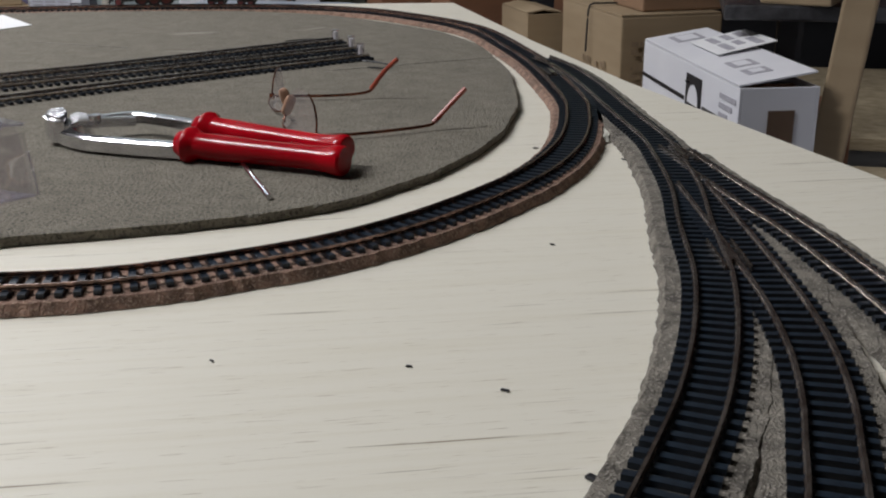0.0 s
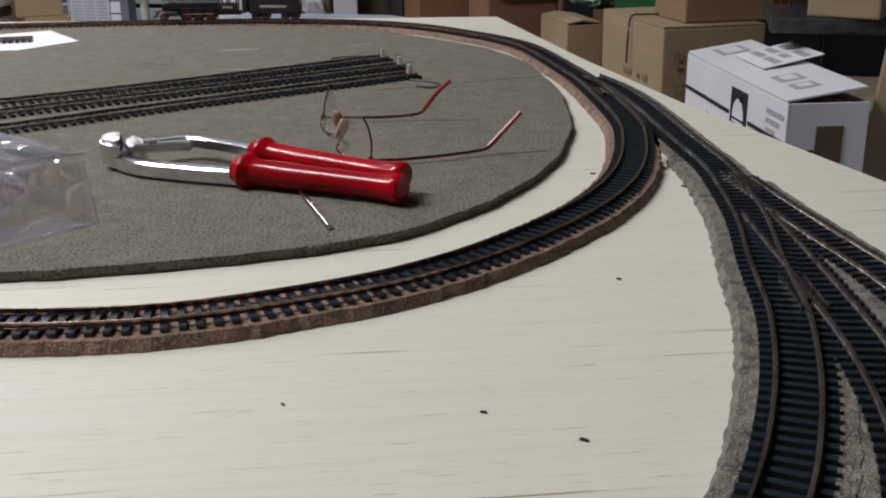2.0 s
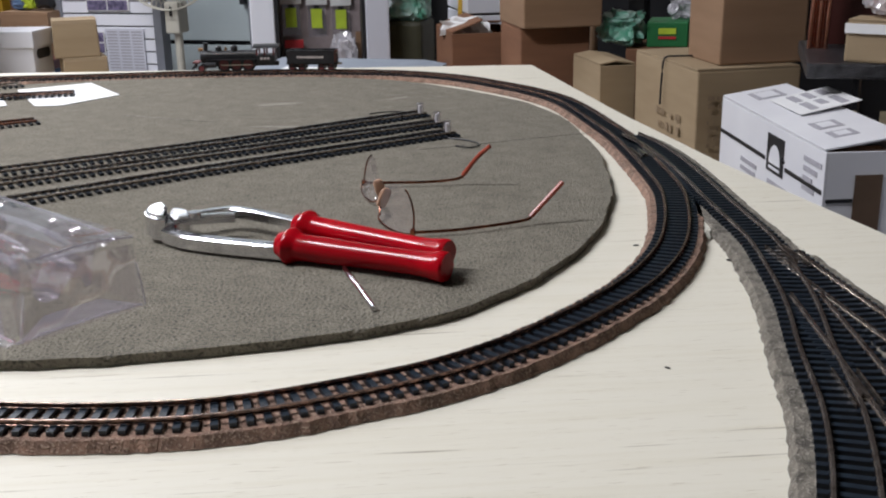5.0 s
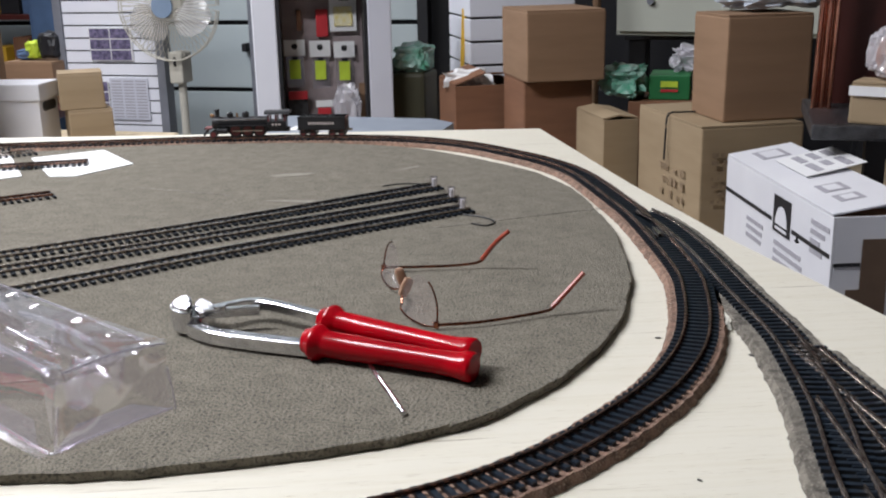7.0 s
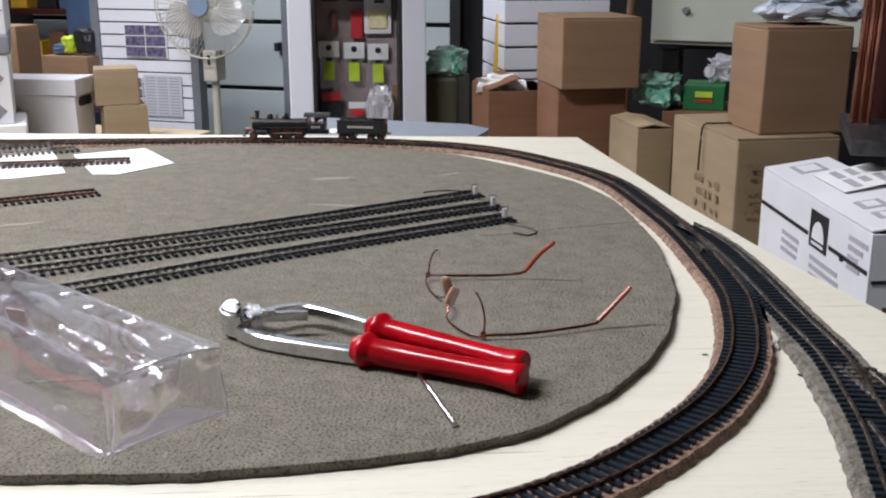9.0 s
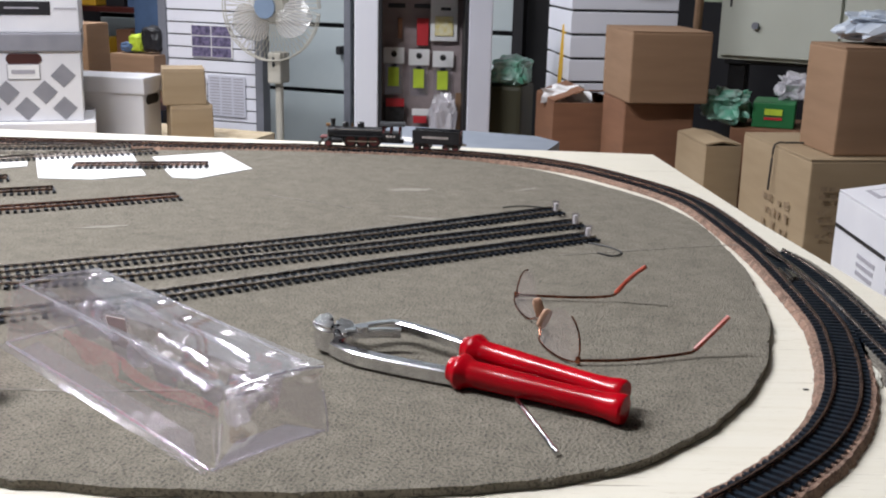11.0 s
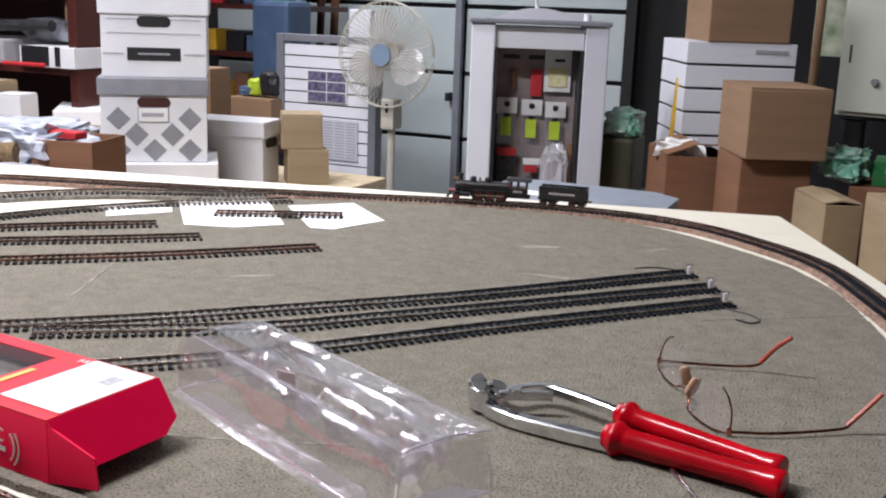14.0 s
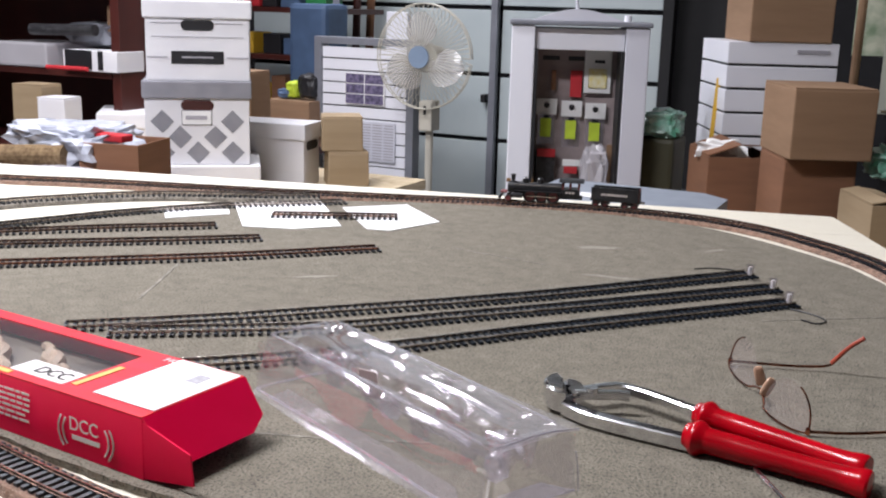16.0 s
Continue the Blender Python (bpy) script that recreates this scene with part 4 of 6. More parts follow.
for x, y in ((-0.238, 1.302), (-0.208, 1.258), (-0.186, 1.214)):
    t = thing("clear_wire_nut", pose(x, y, TOP + 0.0118), "small clear plastic cap at a track end", "track fitting", "track end caps")
    part("cap", rod((0, 0, 0.0), (0, 0, 0.010), 0.0034, n=12, r2=0.0042), CLEAR, t, smooth=True)
    part("core", rod((0, 0, 0.0005), (0, 0, 0.008), 0.002, n=8), PAPER, t)
rng = random.Random(7)
for pts in ([(-0.186, 1.212), (-0.165, 1.205), (-0.15, 1.19), (-0.155, 1.175), (-0.17, 1.18)], [(-0.238, 1.318), (-0.262, 1.335), (-0.285, 1.33), (-0.30, 1.315)], [(-0.205, 1.268), (-0.23, 1.262), (-0.25, 1.235)]):
    tagged(part("feed_wire", tube([(*q, ON + 0.0009) for q in pts], 0.0007, 5), BLACK), "thin dark feed wire lying on the sheet", "wire", "feed wires")
for x, y, s in ((0.049, 0.588, 0.0015), (0.047, 0.745, 0.0012), (0.014, 0.934, 0.0017), (0.084, 0.536, 0.003), (-0.107, 0.636, 0.0015), (0.134, 0.552, 0.0032), (0.072, 0.915, 0.002), (0.012, 0.60, 0.0012), (-0.06, 0.59, 0.001)):
    bm = box((-s, -s * 0.45, 0), (s, s * 0.45, s * 0.35), s * 0.12)
    tagged(part("dark_crumb", bm, BLACK, None, m=pose(x, y, TOP + 0.0003, 0, 0, rng.uniform(-40, 40))), "tiny dark crumb on the plywood", "crumb", "crumbs")
for pts, wd in (([(-0.71, 0.93), (-0.735, 0.985), (-0.765, 1.05)], 0.0012), ([(-0.49, 0.715), (-0.40, 0.745), (-0.33, 0.775)], 0.001), ([(-0.20, 1.16), (-0.10, 1.235), (-0.05, 1.27)], 0.0006), ([(-0.44, 1.25), (-0.56, 1.27)], 0.0007)):
    bm = sweep(glide(pts, 0.01), ((-wd, 0), (-wd, 0.0004), (wd, 0.0004), (wd, 0)))
    tagged(part("sheet_seam", bm, material("seam_edge", (0.30, 0.28, 0.24), (0.12, 0.11, 0.09), 120, 0.9), None, m=pose(0, 0, ON - 0.0001)), "pale seam between pieces of cork sheet", "seam", kind="structure")
# glue smears and turnout machine by the siding
tagged(part("filler_smear", crumpled((0.046, 0.955, 0), (0.060, 0.995, 0.004), 3, 0.3, 4), material("white_filler", (0.62, 0.60, 0.52), None, 90, 0.8), None, m=pose(0, 0, TOP + 0.0002)), "dried white filler where two roadbeds meet", "filler")
for x, y in ((0.110, 1.190), (0.089, 0.895)):
    bm = box((-0.0012, -0.003, 0), (0.0012, 0.003, 0.002), 0.0004)
    rod((0, 0, 0.002), (0, 0, 0.005), 0.0008, bm, 6)
    tagged(part("switch_stand", bm, BLACK, None, m=pose(x, y, TOP + 0.0003, 0, 0, 15)), "small black turnout throw bar beside the rails", "switch stand", "switch stands")

# turnout castings: pale frogs and check rails
for x, y, turn in ((0.1275, 0.722, 12), (0.104, 0.905, 22), (-0.004, 1.17, 20)):
    t = thing("turnout_frog", pose(x, y, TOP + 0.0078, 0, 0, turn), "small bare metal turnout frog between the rails", "turnout frog", "turnout frogs")
    part("vee", slab([(0, 0.016), (-0.0022, -0.012), (0, -0.008), (0.0022, -0.012)], 0, 0.0026), RAIL_STEEL, t)
    for sx in (-0.0055, 0.0055):
        part("check_rail", box((sx - 0.0005, -0.018, 0), (sx + 0.0005, 0.018, 0.0026), 0.0002), RAIL_STEEL, t)
# pale scuffs on the sheet
SCUFF = material("pale_scuff", (0.27, 0.25, 0.21), (0.20, 0.185, 0.15), 150, 0.9)
rng = random.Random(17)
for x, y, w, h, turn in ((-0.36, 1.24, 0.035, 0.004, 8), (-0.42, 1.36, 0.03, 0.008, 30), (-0.30, 1.42, 0.018, 0.005, 60), (-0.62, 1.08, 0.025, 0.005, 40)):
    ring = [(w * math.cos(a) * rng.uniform(0.6, 1.1), h * math.sin(a) * rng.uniform(0.5, 1.2)) for a in [2 * math.pi * k / 22 for k in range(22)]]
    tagged(part("scuff_mark", slab(ring, 0, 0.0002), SCUFF, None, m=pose(x, y, ON, 0, 0, turn)), "faint pale scuff on the cork sheet", "scuff", "scuffs")

# ---- cartons and shop goods ----
def carton(name, m, w, d, h, mat, label, group="", flaps=(), ink=(), tape=True, gap=0.0):
    """A cardboard box standing on its base at m (centre of the base), front towards -y. flaps: tilts of open top flaps, (side, degrees)."""
    t = thing(name, m, label, "box", group)
    th = 0.004
    if flaps:
        for lo, hi in (((-w / 2, -d / 2, 0), (w / 2, d / 2, th)), ((-w / 2, -d / 2, th), (w / 2, -d / 2 + th, h)), ((-w / 2, d / 2 - th, th), (w / 2, d / 2, h)),
                       ((-w / 2, -d / 2 + th, th), (-w / 2 + th, d / 2 - th, h)), ((w / 2 - th, -d / 2 + th, th), (w / 2, d / 2 - th, h))):
            part("panel", box(lo, hi, 0.001), mat, t)
    else:
        bm = box((-w / 2, -d / 2, 0), (w / 2, d / 2, h - 0.0034), 0.004)
        for v in bm.verts:
            v.co += Vector((noise.noise(v.co * 7 + Vector((w, 0, 0))), noise.noise(v.co * 7 + Vector((0, d, 3))), 0)) * 0.004
        part("body", bm, mat, t)
        for k in (-1, 1):
            lo, hi = sorted((k * 0.0015, k * (d / 2 - 0.001)))
            part("top_flap", box((-w / 2 + 0.001, lo, h - 0.0033), (w / 2 - 0.001, hi, h), 0.0008), mat, t, m=pose(0, 0, 0.0, 0, 0, 0.4 * k))
    for side, deg in flaps:
        if side in "fb":
            s = -1 if side == "f" else 1
            part("flap", box((-w / 2 + 0.004, 0, 0), (w / 2 - 0.004, d / 2, 0.003)), mat, t, "loose top flap", m=pose(0, s * d / 2, h + 0.001, 0, 0, 0) @ pose(0, 0, 0, deg * s if s < 0 else deg, 0, 180 if s > 0 else 0))
        else:
            s = -1 if side == "l" else 1
            part("flap", box((0, -d / 2 + 0.004, 0), (w / 2, d / 2 - 0.004, 0.003)), mat, t, "loose top flap", m=pose(s * w / 2, 0, h + 0.001) @ pose(0, 0, 0, 0, -deg, 180 if s > 0 else 0))
    if tape and not flaps:
        part("tape", box((-0.024, -d / 2 - 0.0008, h * 0.72), (0.024, -d / 2 + 0.0004, h)), TAPE, t, "brown parcel tape")
        part("tape", box((-0.024, -d / 2, h), (0.024, d / 2, h + 0.0008)), TAPE, t, "brown parcel tape")
    for face, x0, z0, x1, z1, mt in ink:
        if face == "f":
            part("print_mark", box((x0, -d / 2 - 0.0046, z0), (x1, -d / 2 - 0.0038, z1)), mt, t, "faded print too small to read")
        else:
            s = -1 if face == "l" else 1
            part("print_mark", box((s * (w / 2 + 0.0042) - 0.0004, x0, z0), (s * (w / 2 + 0.0042) + 0.0004, x1, z1)), mt, t, "faded print too small to read")
    return t


def text_rows(face, x0, x1, z, rows, h, mat, seed):
    r = random.Random(seed)
    out = []
    for k in range(rows):
        x = x0
        while x < x1 - 0.01:
            wd, tall = r.uniform(0.004, 0.014), h * r.uniform(0.55, 1.0)
            if r.random() < 0.8:
                out.append((face, x, z - k * h * 1.6, min(x + wd, x1), z - k * h * 1.6 + tall, mat))
            x += wd + r.uniform(0.003, 0.009)
    return tuple(out)


def bench(name, lo, hi, mat, label):
    t = thing(name, pose(0, 0, 0), label, "bench")
    part("top", box((lo[0], lo[1], hi[2] - 0.03), hi, 0.003), mat, t)
    for x in (lo[0] + 0.04, hi[0] - 0.04):
        for y in (lo[1] + 0.04, hi[1] - 0.04):
            part("leg", box((x - 0.025, y - 0.025, 0), (x + 0.025, y + 0.025, hi[2] - 0.0305)), mat, t)
    return t


bench("storage_bench", (-0.34, 1.82, 0), (0.95, 2.72, 0.40), PLY_EDGE, "low wooden bench under the stacked cartons")
bench("storage_bench", (-0.82, 2.78, 0), (0.95, 3.75, 0.45), PLY_EDGE, "low wooden bench under the far cartons")
bench("storage_bench", (-2.42, 1.95, 0), (-1.50, 3.05, 0.60), PLY_EDGE, "wooden bench under the white file boxes")


def corner(x, y, z, w, d, turn=26):
    """The pose of a box by its nearest upright edge; the shop's stacks stand at one slant."""
    return pose(x, y, z, 0, 0, turn) @ pose(w / 2, d / 2, 0)


# white printed case, alongside the board
def white_case():
    L, W, H = 0.428, 0.108, 0.302
    # its long printed face runs beside the board's slanting edge
    t = thing("white_shipping_case", pose(0.047, 2.08, 0.455, 0, 0, -71.5), "white printed shipping case with lifted top flaps", "box")
    part("front_panel", box((0, 0, 0), (L, 0.004, H), 0.001), WHITE_CARD, t)
    part("back_panel", box((0, W - 0.004, 0), (L, W, H), 0.001), WHITE_CARD, t)
    part("end_panel", box((0, 0.004, 0), (0.004, W - 0.004, H), 0.001), WHITE_CARD, t)
    part("end_panel", box((L - 0.004, 0.004, 0), (L, W - 0.004, H), 0.001), WHITE_CARD, t)
    part("bottom_panel", box((0.004, 0.004, 0), (L - 0.004, W - 0.004, 0.004)), WHITE_CARD, t)
    lid = pose(0.003, 0.0, H + 0.001, 9, 0, 0)
    part("top_flap", box((0.0, 0, 0), (L * 0.985, W * 0.98, 0.003), 0.0008), WHITE_CARD, t, "lifted white top flap", m=lid)
    part("inner_flap", box((L - 0.075, 0.006, H - 0.012), (L - 0.006, W - 0.006, H - 0.009)), KRAFT_DARK, t, "dark inner flap")
    slot = part("dark_slot", box((L + 0.0004, 0.040, 0.0), (L + 0.0014, 0.076, 0.272)), BROWN_INK, t, "dark open slot")
    part("slot_foot", box((L + 0.0004, 0.022, 0.0), (L + 0.0014, 0.0398, 0.205)), BROWN_INK, slot)
    part("stripe", box((0.004, -0.0012, 0.246), (0.215, -0.0004, 0.252)), BLACK, t)
    part("stripe", box((0.295, -0.0012, 0.246), (L - 0.004, -0.0004, 0.252)), BLACK, t)
    part("stripe", box((L + 0.0004, 0.004, 0.236), (L + 0.0012, 0.039, 0.241)), BLACK, t)
    logo = part("emblem_panel", box((0.222, -0.0012, 0.234), (0.288, -0.0004, 0.288)), BLACK, t, "black emblem panel")
    bm = slab([(0.0225 * math.cos(a), 0.028 * math.sin(a)) for a in [math.pi * k / 12 for k in range(13)]], 0, 0.0006)
    part("emblem_arch", bm, WHITE_CARD, logo, "white arch", m=pose(0.255, -0.0014, 0.247, 90, 0, 0))
    part("emblem_bar", box((0.233, -0.0020, 0.239), (0.277, -0.0013, 0.243)), WHITE_CARD, logo)
    rr = random.Random(5)
    for x0, x1, z, n in ((0.11, 0.20, 0.222, 3), (0.23, 0.36, 0.215, 3), (0.36, 0.42, 0.278, 4), (0.02, 0.06, 0.16, 2)):
        for k in range(n):
            part("print_line", box((x0, -0.0012, z - k * 0.013), (x1 - rr.uniform(0, 0.03), -0.0004, z - k * 0.013 + 0.007)), GREY_INK, t, "grey print too small to read")
    fr = part("barcode_frame", box((0.24, -0.0012, 0.125), (0.39, -0.0004, 0.172)), BLACK, t, "framed barcode")
    part("barcode_field", box((0.244, -0.0020, 0.129), (0.386, -0.0013, 0.168)), WHITE_CARD, fr)
    bm = bmesh.new()
    x = 0.25
    while x < 0.376:
        wd = rr.uniform(0.0015, 0.005)
        box((x, -0.0027, 0.134), (x + wd, -0.0021, 0.163), bm=bm)
        x += wd + rr.uniform(0.002, 0.004)
    part("barcode_bars", bm, GREY_INK, fr)
    # marks on the lifted flap
    for x0, y0, x1, y1 in ((0.03, 0.03, 0.085, 0.075), (0.285, 0.03, 0.325, 0.066), (0.345, 0.03, 0.378, 0.064)):
        mark = part("print_mark", box((x0, y0, 0.0032), (x1, y1, 0.0038)), GREY_INK, t, "grey print too small to read", m=lid)
        part("print_gap", box((x0 + 0.006, y0 + 0.008, 0.0039), (x1 - 0.006, y1 - 0.008, 0.0044)), WHITE_CARD, mark)
    slip = part("address_label", box((0.115, 0.038, 0.0034), (0.240, 0.128, 0.0042)), PAPER, t, "white label with small print", m=lid @ pose(0, 0, 0.001, 3, 0, 0))
    for k in range(6):
        x = 0.125 + 0.055 * (k // 3)
        part("label_line", box((x, 0.058 + (k % 3) * 0.022, 0.0043), (x + 0.05 - rr.uniform(0, 0.02), 0.070 + (k % 3) * 0.022, 0.0048)), GREY_INK, slip)


white_case()
tagged(part("timber_block", box((0.02, 1.86, 0.40), (0.36, 2.12, 0.4545), 0.003), PLY_EDGE), "wooden spacer under the white shipping case", "timber block")

carton("cardboard_box", corner(-0.001, 2.25, 0.40, 0.20, 0.31), 0.20, 0.31, 0.377, KRAFT_TAN, "large tan cardboard box with faded dark print", "stacked cartons",
       ink=text_rows("l", -0.09, 0.03, 0.27, 4, 0.016, FADED_INK, 1) + text_rows("f", -0.08, 0.06, 0.32, 7, 0.009, FADED_INK, 2), tape=False)
carton("cardboard_box", corner(0.035, 2.30, 0.7775, 0.168, 0.145), 0.168, 0.145, 0.194, KRAFT, "brown cardboard box stacked on a tan one", "stacked cartons", tape=False)
tagged(part("extension_lead", tube([(0.0, 2.42, 0.781), (-0.05, 2.393, 0.782), (-0.070, 2.383, 0.779), (-0.0735, 2.381, 0.74), (-0.075, 2.381, 0.69)], 0.002, 6, 0.01), BLACK), "thin black lead hanging over the tan box", "cable")
carton("cardboard_box", corner(-0.213, 2.55, 0.40, 0.078, 0.19), 0.078, 0.19, 0.338, KRAFT_TAN, "small tan cardboard box with a slotted open top", "stacked cartons", flaps=(("l", 10), ("r", 8)))
carton("cardboard_box", corner(-0.63, 2.90, 0.45, 0.172, 0.22), 0.172, 0.22, 0.312, KRAFT_DARK, "open dark brown cardboard box with papers on top", "far cartons", flaps=(("l", 20), ("b", 8)))
tagged(part("crumpled_paper", crumpled((-0.68, 2.96, 0.735), (-0.56, 3.06, 0.795), 3, 0.5, 8), PAPER), "crumpled white paper and straw on the open box", "paper")
carton("cardboard_box", corner(-0.426, 2.75, 0.45, 0.17, 0.19), 0.17, 0.19, 0.3445, KRAFT_DARK, "dark brown cardboard box under a larger one", "far cartons", tape=False)
carton("cardboard_box", corner(-0.412, 2.72, 0.795, 0.188, 0.236), 0.188, 0.236, 0.163, KRAFT, "large brown cardboard box stacked high", "far cartons", tape=False)


# grooved white display panels stacked behind the cartons
def slat_stack():
    t = thing("slatwall_cube", pose(-0.676, 3.25, 0.45, 0, 0, 26), "white grooved slatwall display cube with black slots", "display stand")
    z = 0.0
    for k in range(9):
        part("slat", box((0, 0, z), (0.306, 0.30, z + 0.059), 0.002), LAMINATE, t)
        if k < 8:
            part("groove", box((0.006, 0.006, z + 0.059), (0.300, 0.294, z + 0.066)), BLACK, t)
        z += 0.066
    part("name_strip", box((0.19, -0.003, z - 0.035), (0.28, -0.0004, z - 0.025)), GREY_INK, t)
    return z


slat_stack()
carton("cardboard_box", corner(-0.626, 3.27, 1.0375, 0.228, 0.27), 0.228, 0.27, 0.22, KRAFT, "brown cardboard box on the slatwall cube", "far cartons")
tagged(part("yellow_yardstick", box((-0.006, -0.002, 0), (0.006, 0.002, 0.482), 0.001), YELLOW, None, m=pose(-0.728, 3.30, 0.4503, -3, 2, 0)), "yellow wooden yardstick leaning on white slats", "yardstick")
tagged(part("crate", box((-0.88, 3.30, 0), (-0.775, 3.44, 0.585), 0.006), DARK), "dark crate in the gap beside the kiosk", "crate")
tagged(part("olive_bin", box((-0.885, 3.12, 0), (-0.775, 3.26, 0.77), 0.012), OLIVE), "olive plastic bin holding a green bag", "bin")
tagged(part("green_plastic_bag", crumpled((-0.885, 3.12, 0.765), (-0.765, 3.25, 0.845), 4, 0.35, 2), GREEN_BAG), "crumpled pale green plastic bag in a bin", "plastic bag")
tagged(part("green_food_box", box((-0.145, 2.86, 0.742), (-0.05, 2.98, 0.80), 0.003), GREEN_GOODS), "green packet with yellow and red print", "packet")
for z0, z1, mt, nm in ((0.772, 0.786, LIME, "packet_print"), (0.761, 0.767, RED_GOODS, "packet_print")):
    o = part(nm, box((-0.118, 2.8575, z0), (-0.078, 2.8592, z1)), mt, bpy.data.objects["green_food_box"], "bright print too small to read")
tagged(part("plinth_box", box((-0.19, 2.83, 0.451), (0.05, 3.05, 0.7415), 0.004), KRAFT_DARK), "dark carton under the green packet", "box")
tagged(part("green_plastic_bag", crumpled((-0.26, 2.82, 0.742), (-0.15, 2.97, 0.82), 4, 0.4, 5), GREEN_BAG), "crumpled green bag beside the packet", "plastic bag")
tagged(part("clear_plastic_bag", crumpled((-0.10, 2.90, 0.80), (-0.02, 3.02, 0.86), 4, 0.5, 9), FILM), "clear crumpled bag on the green packet", "plastic bag")

# cream cupboard and patterned cloth behind the cartons
t = thing("wall_cupboard", pose(-0.30, 3.55, 0.84, 0, 0, -12), "cream wall cupboard with a round knob", "cupboard")
part("body", box((0, 0, 0), (0.7, 0.35, 0.34), 0.004), CREAM, t)
part("door", box((0.01, -0.016, 0.012), (0.34, -0.0005, 0.33), 0.003), CREAM, t)
part("door", box((0.35, -0.016, 0.012), (0.69, -0.0005, 0.33), 0.003), CREAM, t)
part("knob", rod((0.11, -0.03, 0.10), (0.11, -0.0165, 0.10), 0.010, n=14), GREY_METAL, t, "small grey knob")
part("slot", box((0.03, -0.018, 0.15), (0.036, -0.0165, 0.20)), BLACK, t)
t = bench("cupboard_stand", (-0.30, 3.80, 0), (0.5, 4.05, 0.835), WALL, "dark stand under the cream cupboard")
tagged(part("leafy_curtain", box((-0.45, 4.2, 0.98), (0.1, 4.22, 1.9995)), material("leafy_cloth", (0.55, 0.57, 0.45), (0.20, 0.28, 0.18), 14, 0.9)), "pale curtain with faded leaf pattern on a rail", "curtain")
tagged(part("cloth_rail", rod((-0.50, 4.21, 2.01), (1.80, 4.21, 2.01), 0.012, n=10), GREY_METAL), "thin grey rail carrying the leafy cloth", "rail")
tagged(part("wooden_post", rod((-0.42, 3.95, 0), (-0.40, 3.95, 1.7), 0.014, n=10), KRAFT), "orange-brown wooden pole standing upright", "pole")
tagged(part("white_plastic_bag", crumpled((0.02, 2.36, 0.976), (0.20, 2.52, 1.03), 4, 0.35, 6), material("bluish_bag", (0.55, 0.60, 0.66), (0.4, 0.46, 0.55), 20, 0.35)), "bluish white bag lying on the brown box", "plastic bag")

# rod rack and shelf at the side
t = thing("rod_rack", pose(0, 0, 0), "dark wire rack holding upright copper rods", "rack")
part("shelf_tray", box((0.165, 1.93, 0.812), (0.75, 2.22, 0.835), 0.004), BLACK_WRAP, t, "shiny black wrapped shelf")
part("back", box((0.205, 2.16, 0.8355), (0.75, 2.175, 1.35)), WOOD_DARK, t, "dark brown back board")
for x in (0.25, 0.72):
    part("leg", box((x, 2.0, 0.40), (x + 0.03, 2.03, 0.8115)), BLACK, t)
for k in range(5):
    part("copper_rod", rod((0.176 + k * 0.006, 2.10 + 0.012 * (k % 2), 0.8355), (0.186 + k * 0.006, 2.10 + 0.012 * (k % 2), 1.30), 0.0040, n=12), COPPER, t, "bright copper rod", smooth=True)
t = carton("labelled_packet", pose(0.275, 1.96, 0.8352, 0, 0, -20), 0.10, 0.06, 0.062, KRAFT_TAN, "tan packet with a white band on the shelf", tape=False)
part("band", box((-0.052, -0.0352, 0.042), (0.052, -0.0342, 0.056)), PAPER, t, "white band")
bag = crumpled((0.235, 1.94, 0.899), (0.32, 2.0, 0.975), 4, 0.22, 12)
t = tagged(part("goods_bag", bag, FILM), "clear bag of orange goods on the packet", "plastic bag")
part("orange_goods", crumpled((0.248, 1.945, 0.905), (0.312, 1.99, 0.962), 3, 0.2, 3), material("orange_goods", (0.62, 0.24, 0.12), (0.7, 0.55, 0.45), 40, 0.6), t, "orange goods inside")
carton("cardboard_box", pose(0.249, 1.775, 0.004, 0, 5.5, -12), 0.043, 0.05, 1.15, KRAFT_TAN, "tall narrow tan carton leaning by the white shelf", tape=False)
t = thing("white_shelf", pose(0.42, 1.55, 0, 0, 0, -25), "white laminate shelf unit", "shelf")
for z in (0.30, 0.62, 0.94):
    part("board", box((0, 0, z), (0.5, 0.28, z + 0.018), 0.002), LAMINATE, t)
for x in (0, 0.482):
    part("side", box((x, 0, 0), (x + 0.018, 0.28, 0.2995), 0.002), LAMINATE, t)
    part("side", box((x, 0, 0.3185), (x + 0.018, 0.28, 0.6195), 0.002), LAMINATE, t)
    part("side", box((x, 0, 0.6385), (x + 0.018, 0.28, 0.94595), 0.002), LAMINATE, t)
carton("dark_carton", pose(0.26, 1.90, 0.40, 0, 0, -71), 0.16, 0.14, 0.30, KRAFT_DARK, "dark brown carton beside the white case", "stacked cartons", tape=False)


# ---- display kiosk ----
# the kiosk faces the aisle; its goods hang in its own axes
KIOSK = pose(-1.178, 2.90, 0, 0, 0, 22) @ Matrix.Diagonal((0.9289, 1, 1, 1))
KIOSK_GOODS = KIOSK @ pose(1.205, -2.97, 0)


